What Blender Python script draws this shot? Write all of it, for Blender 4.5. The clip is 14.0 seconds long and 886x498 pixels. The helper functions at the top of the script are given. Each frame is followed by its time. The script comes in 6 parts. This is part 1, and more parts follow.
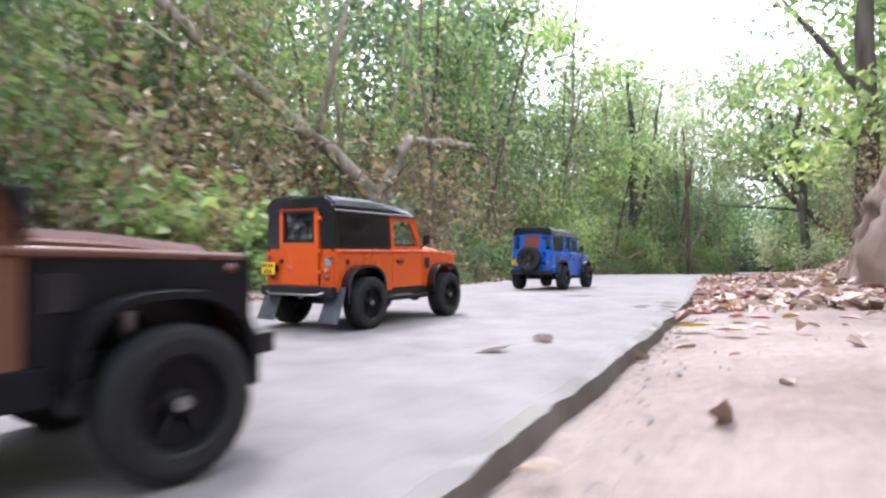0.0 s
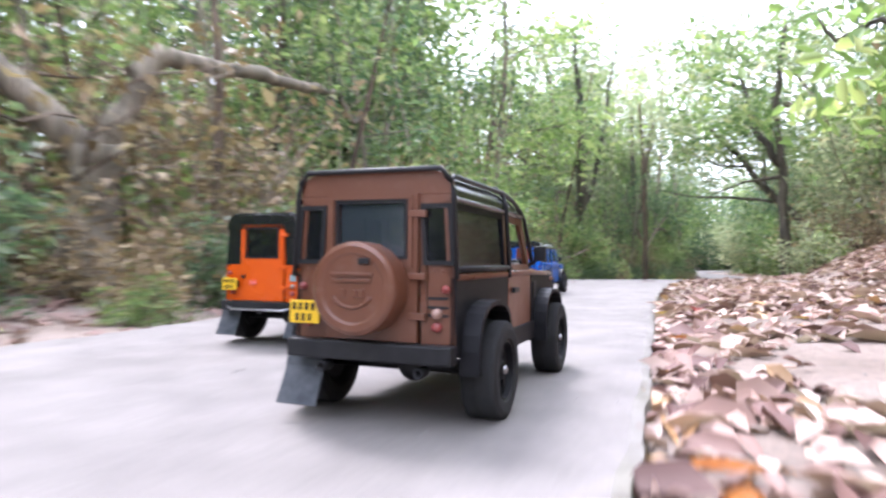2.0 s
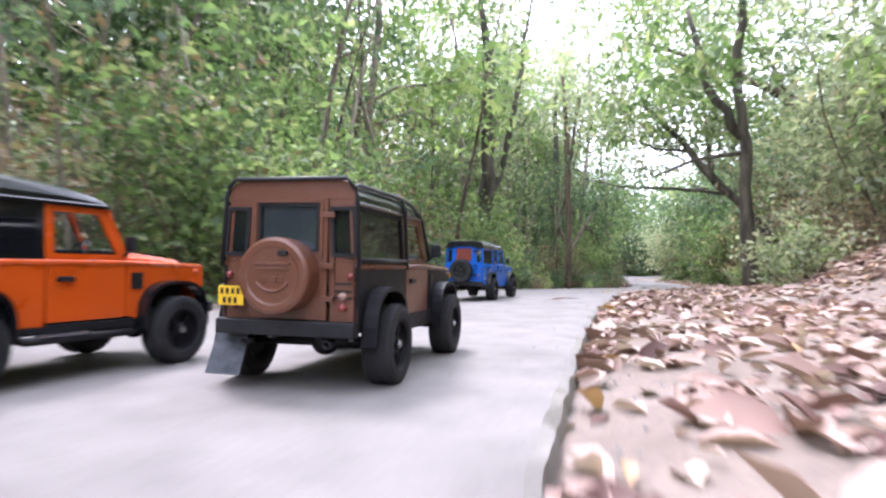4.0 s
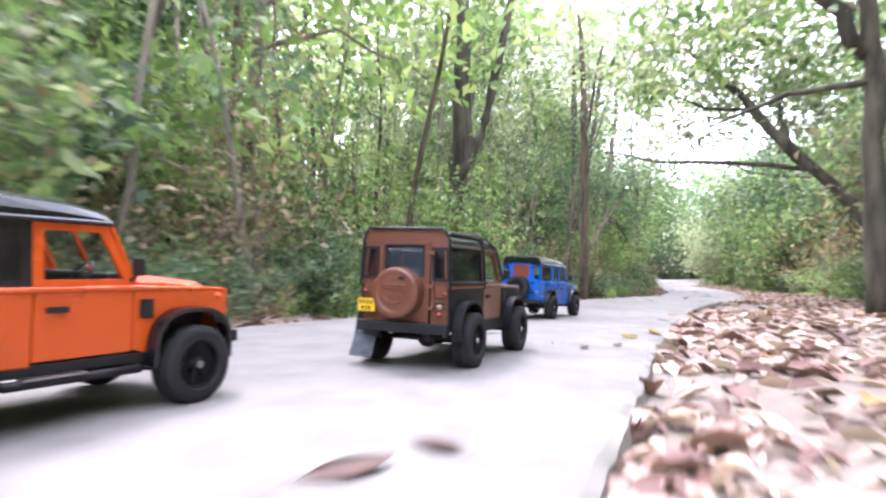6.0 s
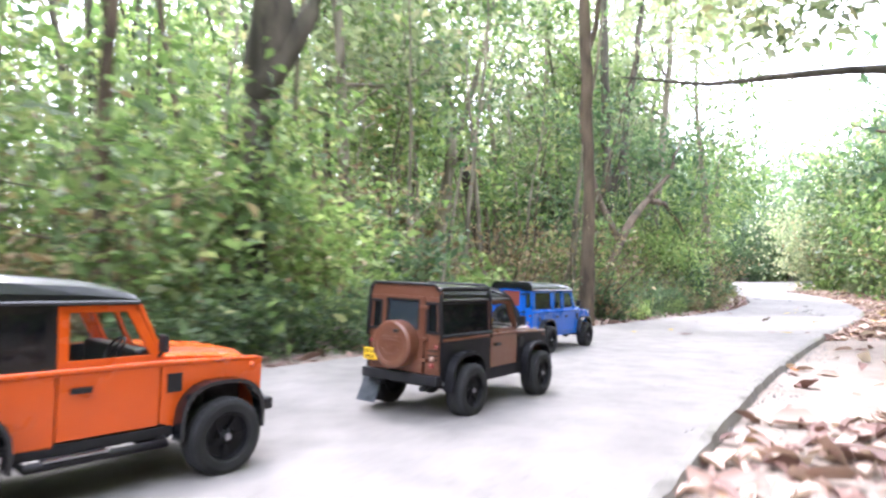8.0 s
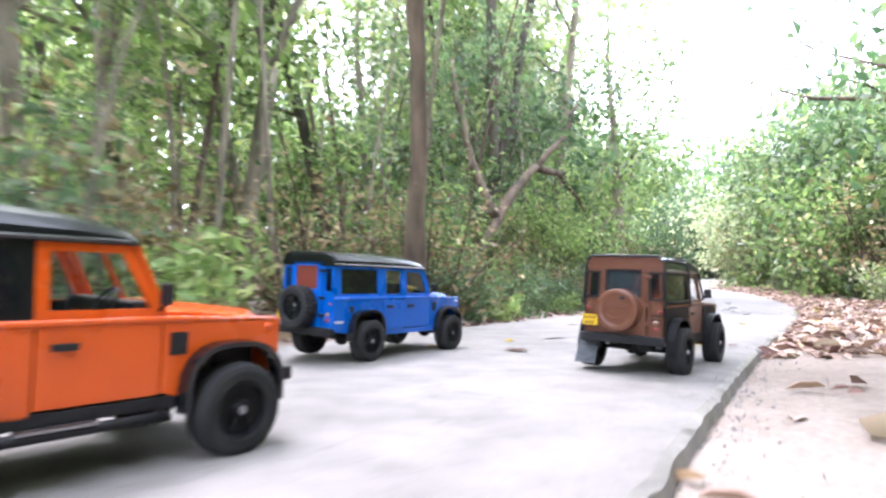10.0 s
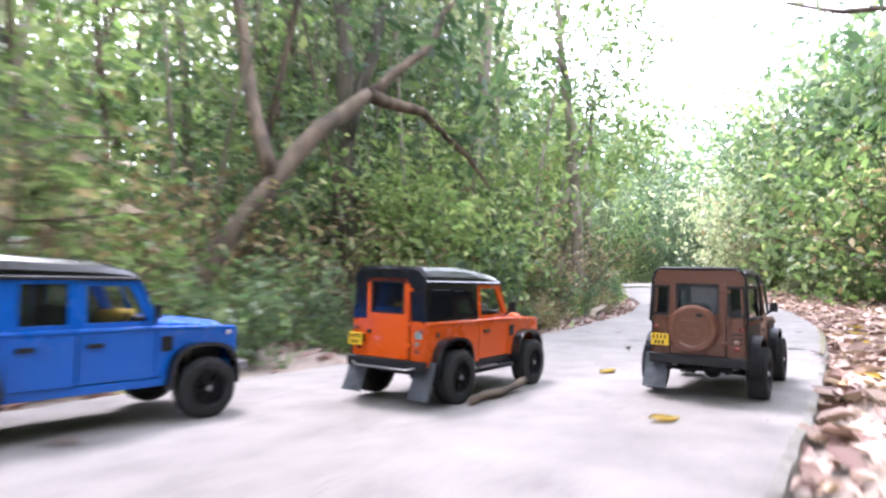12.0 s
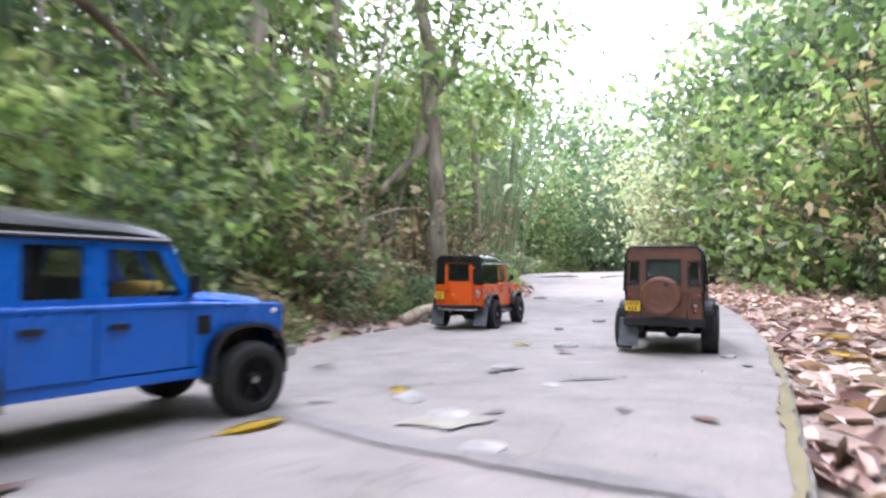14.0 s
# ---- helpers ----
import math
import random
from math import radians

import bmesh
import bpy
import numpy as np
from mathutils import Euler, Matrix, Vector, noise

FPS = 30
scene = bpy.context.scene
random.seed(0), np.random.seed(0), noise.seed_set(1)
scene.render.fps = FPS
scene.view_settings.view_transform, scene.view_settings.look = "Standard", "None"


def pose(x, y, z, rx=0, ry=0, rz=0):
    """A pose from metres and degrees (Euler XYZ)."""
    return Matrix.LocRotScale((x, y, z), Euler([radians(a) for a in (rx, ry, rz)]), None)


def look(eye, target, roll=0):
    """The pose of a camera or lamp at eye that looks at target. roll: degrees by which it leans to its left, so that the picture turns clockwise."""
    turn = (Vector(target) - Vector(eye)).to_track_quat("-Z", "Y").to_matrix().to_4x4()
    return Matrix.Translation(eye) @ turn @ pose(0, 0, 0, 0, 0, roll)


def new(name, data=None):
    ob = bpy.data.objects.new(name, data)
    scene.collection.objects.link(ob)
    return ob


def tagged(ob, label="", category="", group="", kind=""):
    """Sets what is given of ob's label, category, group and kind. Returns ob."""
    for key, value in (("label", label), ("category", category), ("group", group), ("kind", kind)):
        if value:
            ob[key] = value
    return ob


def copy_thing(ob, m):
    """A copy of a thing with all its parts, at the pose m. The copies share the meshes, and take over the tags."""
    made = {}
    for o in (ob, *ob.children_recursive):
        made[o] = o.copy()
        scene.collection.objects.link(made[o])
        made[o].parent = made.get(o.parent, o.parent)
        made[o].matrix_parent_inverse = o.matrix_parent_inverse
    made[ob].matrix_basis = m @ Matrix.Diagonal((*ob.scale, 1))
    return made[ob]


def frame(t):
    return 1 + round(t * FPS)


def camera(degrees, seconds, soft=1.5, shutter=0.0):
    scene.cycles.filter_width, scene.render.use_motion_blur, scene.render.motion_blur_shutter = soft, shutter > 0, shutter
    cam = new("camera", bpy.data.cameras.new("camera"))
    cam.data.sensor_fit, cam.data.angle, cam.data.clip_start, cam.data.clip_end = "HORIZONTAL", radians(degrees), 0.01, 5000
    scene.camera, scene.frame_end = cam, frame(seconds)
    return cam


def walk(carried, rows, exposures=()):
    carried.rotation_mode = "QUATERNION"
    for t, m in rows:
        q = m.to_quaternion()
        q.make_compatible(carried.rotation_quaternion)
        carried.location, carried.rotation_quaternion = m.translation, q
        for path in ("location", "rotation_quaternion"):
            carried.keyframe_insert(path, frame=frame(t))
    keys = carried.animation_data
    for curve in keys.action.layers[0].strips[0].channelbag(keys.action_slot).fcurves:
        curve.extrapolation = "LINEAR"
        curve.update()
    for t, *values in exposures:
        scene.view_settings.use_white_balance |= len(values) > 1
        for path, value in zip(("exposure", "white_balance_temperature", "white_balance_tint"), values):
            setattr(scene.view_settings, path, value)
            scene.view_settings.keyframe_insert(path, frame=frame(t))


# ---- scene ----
cam = camera(70.0, 14.0, soft=2.4, shutter=0.8)
PATH = [
    (0.0, 0.0, 0.0, 0.14, 90.14, 0.0, 0.0), (0.5, 0.273, 0.49, 0.128, 89.99, 0.03, 0.35),
    (1.0, 0.511, 1.07, 0.116, 90.01, 0.09, 0.14), (1.5, 0.663, 1.556, 0.132, 89.7, 0.06, -0.09),
    (2.0, 0.796, 1.986, 0.15, 89.78, -0.17, -3.36), (2.5, 0.994, 2.51, 0.139, 89.82, -0.35, -8.53),
    (3.0, 1.239, 3.083, 0.109, 90.13, -0.42, -10.35), (5.5, 2.391, 5.724, 0.075, 90.14, -1.39, -7.72),
    (6.0, 2.669, 6.274, 0.068, 89.99, -1.36, -6.87), (6.5, 3.066, 6.91, 0.055, 90.05, -0.94, -1.92),
    (7.0, 3.504, 7.648, 0.05, 90.04, -0.58, 0.69), (9.5, 4.699, 9.804, -0.053, 90.07, -0.8, -0.79),
    (10.0, 4.933, 10.202, -0.105, 90.13, -0.85, -5.02), (10.5, 5.248, 10.654, -0.142, 90.46, -0.57, -3.77),
    (11.0, 5.588, 11.081, -0.158, 90.51, -0.4, -3.51), (11.5, 5.896, 11.588, -0.178, 90.69, -0.25, -3.57),
    (12.0, 6.2, 12.094, -0.184, 90.72, -0.08, -3.65), (12.5, 6.487, 12.552, -0.225, 90.5, 0.0, -4.24),
    (13.0, 6.73, 12.923, -0.25, 90.15, 0.03, -6.72), (13.5, 7.004, 13.291, -0.263, 90.5, 0.13, -7.21),
    (14.0, 7.271, 13.688, -0.303, 90.13, 0.32, -7.57),
]
walk(cam, [(t, pose(x, y, z, rx, ry, rz)) for t, x, y, z, rx, ry, rz in PATH],
     [(0.0, 1.26, 5800, 21), (1.0, 0.9, 5800, 22), (2.0, 1.5, 5750, 22), (3.0, 1.4, 5750, 24), (5.5, 1.92, 5750, 24), (7.0, 2.3, 5850, 23), (9.5, 2.5, 5750, 21), (11.0, 2.44, 5750, 24), (11.5, 2.34, 5750, 24), (12.0, 2.32, 5800, 25), (12.5, 2.52, 5800, 25), (13.0, 2.48, 5800, 25), (13.5, 2.36, 5800, 25), (14.0, 2.08, 5850, 25)])

# ---- light: bright overcast sky with a wide, soft sun ----
world = bpy.data.worlds.new("world")
scene.world = world
world.use_nodes = True
wn = world.node_tree
wn.nodes.clear()
sky = wn.nodes.new("ShaderNodeTexSky")
sky.sky_type = "NISHITA"
sky.sun_disc = False
sky.sun_elevation, sky.sun_rotation = radians(61), radians(-24)
sky.air_density, sky.dust_density, sky.ozone_density = 1.0, 4.0, 1.0
veil = wn.nodes.new("ShaderNodeMix")
veil.data_type = "RGBA"
veil.inputs[0].default_value = 0.75
veil.inputs[7].default_value = (12.5, 12.9, 13.2, 1)
back = wn.nodes.new("ShaderNodeBackground")
back.inputs[1].default_value = 0.165
wout = wn.nodes.new("ShaderNodeOutputWorld")
wn.links.new(sky.outputs[0], veil.inputs[6])
wn.links.new(veil.outputs[2], back.inputs[0])
wn.links.new(back.outputs[0], wout.inputs[0])
sun = new("sun", bpy.data.lights.new("sun", "SUN"))
sun.data.energy, sun.data.angle, sun.data.color = 2.0, radians(14), (1.0, 0.96, 0.9)
sun.matrix_world = look((0, 0, 0), (0.22, -0.5, -1.0))


# ---- materials ----
def material(name, rough=0.6, metal=0.0):
    m = bpy.data.materials.new(name)
    m.use_nodes = True
    b = m.node_tree.nodes["Principled BSDF"]
    b.inputs["Roughness"].default_value = rough
    b.inputs["Metallic"].default_value = metal
    return m, m.node_tree, b


def ramp(nt, source, stops):
    r = nt.nodes.new("ShaderNodeValToRGB")
    while len(r.color_ramp.elements) < len(stops):
        r.color_ramp.elements.new(0.5)
    for e, (p, c) in zip(r.color_ramp.elements, stops):
        e.position, e.color = p, (*c, 1)
    nt.links.new(source, r.inputs[0])
    return r.outputs[0]


def noise_tex(nt, scale, detail=4.0, rough=0.6, coords="Object"):
    c = nt.nodes.new("ShaderNodeTexCoord")
    n = nt.nodes.new("ShaderNodeTexNoise")
    n.inputs["Scale"].default_value, n.inputs["Detail"].default_value, n.inputs["Roughness"].default_value = scale, detail, rough
    nt.links.new(c.outputs[coords], n.inputs["Vector"])
    return n.outputs[0]


def blend(nt, kind, factor, a, b):
    m = nt.nodes.new("ShaderNodeMix")
    m.data_type, m.blend_type = "RGBA", kind
    for socket, v in ((m.inputs[0], factor), (m.inputs[6], a), (m.inputs[7], b)):
        if isinstance(v, (int, float, tuple)):
            socket.default_value = v if not isinstance(v, tuple) else (*v, 1)
        else:
            nt.links.new(v, socket)
    return m.outputs[2]


def bump(nt, b, source, strength, distance):
    n = nt.nodes.new("ShaderNodeBump")
    n.inputs["Strength"].default_value, n.inputs["Distance"].default_value = strength, distance
    nt.links.new(source, n.inputs["Height"])
    nt.links.new(n.outputs[0], b.inputs["Normal"])


def paint(name, colour, rough=0.35, dust=0.25):
    m, nt, b = material(name, rough)
    spots = noise_tex(nt, 55, 6, 0.7)
    broad = noise_tex(nt, 9, 3, 0.6)
    c = blend(nt, "MIX", ramp(nt, spots, [(0.5, (0, 0, 0)), (0.85, (dust, dust, dust))]), colour, (0.42, 0.38, 0.33))
    c = blend(nt, "MULTIPLY", 0.35, c, ramp(nt, broad, [(0.3, (0.72, 0.72, 0.72)), (0.7, (1, 1, 1))]))
    nt.links.new(c, b.inputs["Base Color"])
    nt.links.new(ramp(nt, broad, [(0.3, (rough - 0.08,) * 3), (0.7, (rough + 0.15,) * 3)]), b.inputs["Roughness"])
    b.inputs["Specular IOR Level"].default_value = 0.4
    b.inputs["Coat Weight"].default_value = 0.2
    b.inputs["Coat Roughness"].default_value = 0.15
    return m


def rubber(name, colour=(0.018, 0.018, 0.02), rough=0.75, dust=0.3):
    m, nt, b = material(name, rough)
    n = noise_tex(nt, 40, 5, 0.7)
    nt.links.new(ramp(nt, n, [(0.35, colour), (0.8, tuple(v + dust * 0.16 for v in colour))]), b.inputs["Base Color"])
    b.inputs["Specular IOR Level"].default_value = 0.28
    bump(nt, b, n, 0.3, 0.0006)
    return m


def glass(name, tint, alpha_mix, rough=0.04):
    m, nt, b = material(name, rough)
    b.inputs["Base Color"].default_value = (*tint, 1)
    b.inputs["Specular IOR Level"].default_value = 0.6
    t = nt.nodes.new("ShaderNodeBsdfTransparent")
    t.inputs[0].default_value = (0.96, 0.97, 0.97, 1)
    mix = nt.nodes.new("ShaderNodeMixShader")
    mix.inputs[0].default_value = alpha_mix
    nt.links.new(t.outputs[0], mix.inputs[1])
    nt.links.new(b.outputs[0], mix.inputs[2])
    nt.links.new(mix.outputs[0], nt.nodes["Material Output"].inputs[0])
    return m


def leaf_material(name, stops, scale=0.7, rough=0.45, thin=0.54, gloss=0.5):
    m, nt, b = material(name, rough)
    g = nt.nodes.new("ShaderNodeNewGeometry")
    base = ramp(nt, g.outputs["Random Per Island"], stops)
    patch = noise_tex(nt, scale, 2, 0.5)
    base = blend(nt, "MULTIPLY", 0.7, base, ramp(nt, patch, [(0.3, (0.55, 0.6, 0.5)), (0.7, (1.15, 1.1, 1.0))]))
    nt.links.new(base, b.inputs["Base Color"])
    b.inputs["Specular IOR Level"].default_value = gloss
    t = nt.nodes.new("ShaderNodeBsdfTranslucent")
    nt.links.new(blend(nt, "MULTIPLY", 1.0, base, (1.3, 1.42, 1.0)), t.inputs[0])
    mix = nt.nodes.new("ShaderNodeMixShader")
    mix.inputs[0].default_value = thin
    nt.links.new(b.outputs[0], mix.inputs[1])
    nt.links.new(t.outputs[0], mix.inputs[2])
    nt.links.new(mix.outputs[0], nt.nodes["Material Output"].inputs[0])
    return m


def bark(name, dark, light, scale=14):
    m, nt, b = material(name, 0.85)
    c = nt.nodes.new("ShaderNodeTexCoord")
    s = nt.nodes.new("ShaderNodeMapping")
    s.inputs["Scale"].default_value = (1, 1, 0.25)
    nt.links.new(c.outputs["Object"], s.inputs[0])
    n = nt.nodes.new("ShaderNodeTexNoise")
    n.inputs["Scale"].default_value, n.inputs["Detail"].default_value = scale, 6
    nt.links.new(s.outputs[0], n.inputs["Vector"])
    patch = noise_tex(nt, 2.5, 3)
    col = blend(nt, "MULTIPLY", 0.6, ramp(nt, n.outputs[0], [(0.35, dark), (0.7, light)]), ramp(nt, patch, [(0.35, (0.6, 0.65, 0.55)), (0.65, (1.1, 1.05, 1))]))
    nt.links.new(col, b.inputs["Base Color"])
    bump(nt, b, n.outputs[0], 0.6, 0.01)
    return m


def concrete(name, dark, mid, light):
    m, nt, b = material(name, 0.85)
    fine = noise_tex(nt, 140, 6, 0.75)
    mid_n = noise_tex(nt, 9, 6, 0.65)
    broad = noise_tex(nt, 1.3, 4, 0.6)
    c = ramp(nt, mid_n, [(0.3, dark), (0.5, mid), (0.72, light)])
    c = blend(nt, "MULTIPLY", 0.55, c, ramp(nt, fine, [(0.3, (0.7, 0.7, 0.7)), (0.6, (1.05, 1.05, 1.05))]))
    c = blend(nt, "MULTIPLY", 0.6, c, ramp(nt, broad, [(0.32, (0.66, 0.65, 0.64)), (0.66, (1.06, 1.05, 1.06))]))
    v = nt.nodes.new("ShaderNodeTexVoronoi")
    v.feature, v.inputs["Scale"].default_value = "DISTANCE_TO_EDGE", 1.1
    co = nt.nodes.new("ShaderNodeTexCoord")
    warp = nt.nodes.new("ShaderNodeVectorMath")
    warp.operation = "ADD"
    nn = nt.nodes.new("ShaderNodeTexNoise")
    nn.inputs["Scale"].default_value, nn.inputs["Detail"].default_value = 3.0, 5
    nt.links.new(co.outputs["Object"], nn.inputs["Vector"])
    nt.links.new(co.outputs["Object"], warp.inputs[0])
    nt.links.new(nn.outputs[1], warp.inputs[1])
    nt.links.new(warp.outputs[0], v.inputs["Vector"])
    crack = ramp(nt, v.outputs["Distance"], [(0.0, (0.55, 0.53, 0.5)), (0.006, (1, 1, 1))])
    c = blend(nt, "MULTIPLY", 0.5, c, crack)
    nt.links.new(c, b.inputs["Base Color"])
    h = blend(nt, "MIX", 0.4, mid_n, fine)
    bump(nt, b, h, 0.45, 0.006)
    return m


ORANGE = paint("orange paint", (0.60, 0.083, 0.003), 0.27, 0.04)
BROWN = paint("brown paint", (0.13, 0.049, 0.026), 0.32, 0.1)
BLUE = paint("blue paint", (0.001, 0.1, 0.48), 0.28, 0.04)
BLACK = paint("gloss black paint", (0.006, 0.007, 0.009), 0.16, 0.03)
BLACK.node_tree.nodes["Principled BSDF"].inputs["Coat Weight"].default_value = 0.3
BLACK.node_tree.nodes["Principled BSDF"].inputs["Coat Roughness"].default_value = 0.22
SATIN = rubber("satin black plastic", (0.006, 0.006, 0.008), 0.5, 0.05)
SATIN.node_tree.nodes["Principled BSDF"].inputs["Specular IOR Level"].default_value = 0.15
PLASTIC = rubber("black plastic", (0.009, 0.009, 0.011), 0.45, 0.08)
RUBBER = rubber("tyre rubber", (0.011, 0.011, 0.012), 0.8, 0.14)
FLAP = rubber("rubber flap", (0.028, 0.033, 0.042), 0.45, 0.4)
DARK_GLASS = glass("tinted window", (0.006, 0.007, 0.009), 0.95)
CLEAR = glass("clear window", (0.05, 0.06, 0.06), 0.06)
SMOKED = glass("smoked window", (0.016, 0.018, 0.02), 0.28)
PANE = glass("rear pane", (0.03, 0.04, 0.048), 0.75)
RED_GLASS = glass("red-brown window", (0.2, 0.05, 0.035), 0.9, 0.2)
CHROME = material("bare metal", 0.35, 1.0)[0]
CHROME.node_tree.nodes["Principled BSDF"].inputs["Base Color"].default_value = (0.35, 0.35, 0.37, 1)
PLATE = paint("yellow plate", (0.8, 0.5, 0.015), 0.4, 0.05)
RED = paint("red lens", (0.24, 0.05, 0.045), 0.25, 0.0)
WHITE = paint("white lens", (0.5, 0.48, 0.48), 0.25, 0.05)
AMBER = paint("dull lens", (0.32, 0.2, 0.16), 0.25, 0.05)
YELLOW = paint("yellow cloth", (0.7, 0.45, 0.04), 0.8, 0.1)
GREY = paint("grey decal", (0.2, 0.28, 0.28), 0.5, 0.1)
PINK = paint("pink decal", (0.7, 0.14, 0.11), 0.5, 0.05)
ROAD = concrete("worn concrete", (0.144, 0.131, 0.123), (0.189, 0.173, 0.162), (0.231, 0.211, 0.199))
KERB = concrete("mossy concrete edge", (0.18, 0.167, 0.15), (0.24, 0.224, 0.205), (0.305, 0.287, 0.265))


def moss(m, colour):
    """Patches of moss over a concrete."""
    nt = m.node_tree
    b = nt.nodes["Principled BSDF"]
    link = b.inputs["Base Color"].links[0]
    mask = ramp(nt, noise_tex(nt, 2.6, 7, 0.7), [(0.5, (0, 0, 0)), (0.68, (0.42, 0.42, 0.42))])
    nt.links.new(blend(nt, "MIX", mask, link.from_socket, colour), b.inputs["Base Color"])


moss(KERB, (0.13, 0.125, 0.055))
MOSS = concrete("yellow-green moss", (0.1, 0.085, 0.045), (0.145, 0.128, 0.06), (0.2, 0.178, 0.1))
DIRTY = concrete("earth-stained concrete", (0.07, 0.055, 0.043), (0.115, 0.094, 0.077), (0.175, 0.15, 0.128))
# path concrete with the shade inside chips and cracks put into its colour
HOLLOW_DARK = concrete("shaded hollow concrete", (0.07, 0.066, 0.066), (0.12, 0.115, 0.115), (0.2, 0.19, 0.19))
STAIN = concrete("stained concrete", (0.11, 0.102, 0.1), (0.148, 0.137, 0.135), (0.19, 0.177, 0.175))
WATER = glass("puddle water", (0.02, 0.022, 0.02), 0.85, 0.05)
ROCK = concrete("broken concrete", (0.135, 0.131, 0.126), (0.243, 0.236, 0.232), (0.342, 0.333, 0.329))
BARK_DARK = bark("dark bark", (0.03, 0.025, 0.018), (0.13, 0.11, 0.085))
BARK_PALE = bark("pale bark", (0.1, 0.085, 0.065), (0.36, 0.31, 0.25))
BARK_BROWN = bark("brown bark", (0.05, 0.034, 0.024), (0.2, 0.145, 0.105))
DEAD = bark("dead wood", (0.16, 0.125, 0.095), (0.4, 0.33, 0.26), 25)
BAMBOO = bark("bamboo cane", (0.1, 0.13, 0.06), (0.28, 0.31, 0.17), 6)
LEAF = leaf_material("green leaves", [(0.0, (0.084, 0.132, 0.058)), (0.5, (0.161, 0.238, 0.100)), (0.85, (0.267, 0.343, 0.158)), (1.0, (0.421, 0.422, 0.233))])
LEAF_BRIGHT = leaf_material("bright leaves", [(0.0, (0.183, 0.277, 0.100)), (0.6, (0.324, 0.436, 0.176)), (1.0, (0.562, 0.594, 0.300))], thin=0.45)
LEAF_DARK = leaf_material("dark leaves", [(0.0, (0.060, 0.109, 0.066)), (0.6, (0.127, 0.189, 0.113)), (1.0, (0.240, 0.290, 0.189))])
LEAF_GREY = leaf_material("dusty leaves", [(0.0, (0.190, 0.225, 0.160)), (0.5, (0.347, 0.385, 0.276)), (0.9, (0.482, 0.485, 0.373)), (1.0, (0.526, 0.430, 0.330))])
LEAF_DRY = leaf_material("dry hanging leaves", [(0.0, (0.172, 0.119, 0.073)), (0.5, (0.317, 0.224, 0.145)), (1.0, (0.502, 0.396, 0.264))], thin=0.25, gloss=0.2)
LITTER = leaf_material("fallen leaves", [(0.0, (0.102, 0.049, 0.046)), (0.22, (0.213, 0.123, 0.112)), (0.5, (0.385, 0.263, 0.240)), (0.8, (0.508, 0.376, 0.352)), (0.94, (0.609, 0.495, 0.469)), (1.0, (0.457, 0.247, 0.092))], 2.0, 0.6, 0.12, 0.35)
LITTER_RED = leaf_material("red fallen leaf", [(0.0, (0.3, 0.02, 0.018)), (1.0, (0.48, 0.045, 0.03))], 9.0, 0.5, 0.15)
LITTER_YELLOW = leaf_material("yellow fallen leaf", [(0.0, (0.5, 0.34, 0.02)), (1.0, (0.6, 0.42, 0.04))], 9.0, 0.5, 0.2)
LITTER_ORANGE = leaf_material("orange fallen leaf", [(0.0, (0.5, 0.17, 0.02)), (1.0, (0.55, 0.24, 0.04))], 9.0, 0.5, 0.2)
LITTER_BROWN = leaf_material("brown fallen leaf", [(0.0, (0.17, 0.095, 0.085)), (1.0, (0.3, 0.19, 0.175))], 9.0, 0.6, 0.1)


def soil_material():
    m, nt, b = material("leafy soil", 0.95)
    fine = noise_tex(nt, 60, 6, 0.7)
    broad = noise_tex(nt, 2.2, 5, 0.6)
    c = ramp(nt, broad, [(0.3, (0.19, 0.147, 0.122)), (0.5, (0.275, 0.222, 0.192)), (0.7, (0.34, 0.285, 0.255))])
    c = blend(nt, "MULTIPLY", 0.7, c, ramp(nt, fine, [(0.3, (0.5, 0.5, 0.5)), (0.7, (1.15, 1.1, 1.05))]))
    nt.links.new(c, b.inputs["Base Color"])
    bump(nt, b, blend(nt, "MIX", 0.5, broad, fine), 0.7, 0.03)
    return m


SOIL = soil_material()
EARTH = bark("crumbling earth", (0.075, 0.05, 0.035), (0.235, 0.165, 0.125), 9)

# ---- plan: a narrow concrete path that runs downhill and bends ----
RIGHT_Y = [-9.0, -6.0, -3.0, 0.0, 1.5, 3.0, 4.5, 6.0, 7.5, 9.0, 10.5, 12.0, 13.5, 15.0, 16.5, 18.0, 20.0, 22.0, 23.0, 24.0, 25.0, 26.0]
RIGHT_X = [-4.6, -3.1, -1.65, -0.2, 0.555, 1.205, 1.80, 2.47, 3.24, 4.08, 4.985, 6.04, 7.18, 8.23, 9.05, 9.7, 10.2, 10.5, 10.95, 12.0, 14.4, 18.0]
ROAD_Y = [-9.0, 0.0, 2.27, 3.63, 7.57, 12.11, 13.62, 15.14, 17.1, 22.1, 30.27, 60.0]
ROAD_Z = [0.027, 0.0, -0.009, -0.044, -0.14, -0.385, -0.464, -0.545, -0.605, -0.69, -0.8, -1.1]
WIDTH = 1.15
_yy = np.linspace(-12, 60, 1441)
_k = np.exp(-0.5 * (np.arange(-24, 25) / 9.0) ** 2)
_k /= _k.sum()


def _smooth(ys, vs, slope):
    v = np.interp(_yy, ys, vs)
    v = np.where(_yy > ys[-1], vs[-1] + (_yy - ys[-1]) * slope[1], np.where(_yy < ys[0], vs[0] + (_yy - ys[0]) * slope[0], v))
    return np.convolve(np.pad(v, 24, mode="edge"), _k, "valid")


_xr = _smooth(RIGHT_Y, RIGHT_X, (0.5, 4.0))
_zr = _smooth(ROAD_Y, ROAD_Z, (-0.003, -0.015))
_turn = np.arctan2(1.0, np.gradient(_xr, _yy))


def edge_x(y):
    return float(np.interp(y, _yy, _xr))


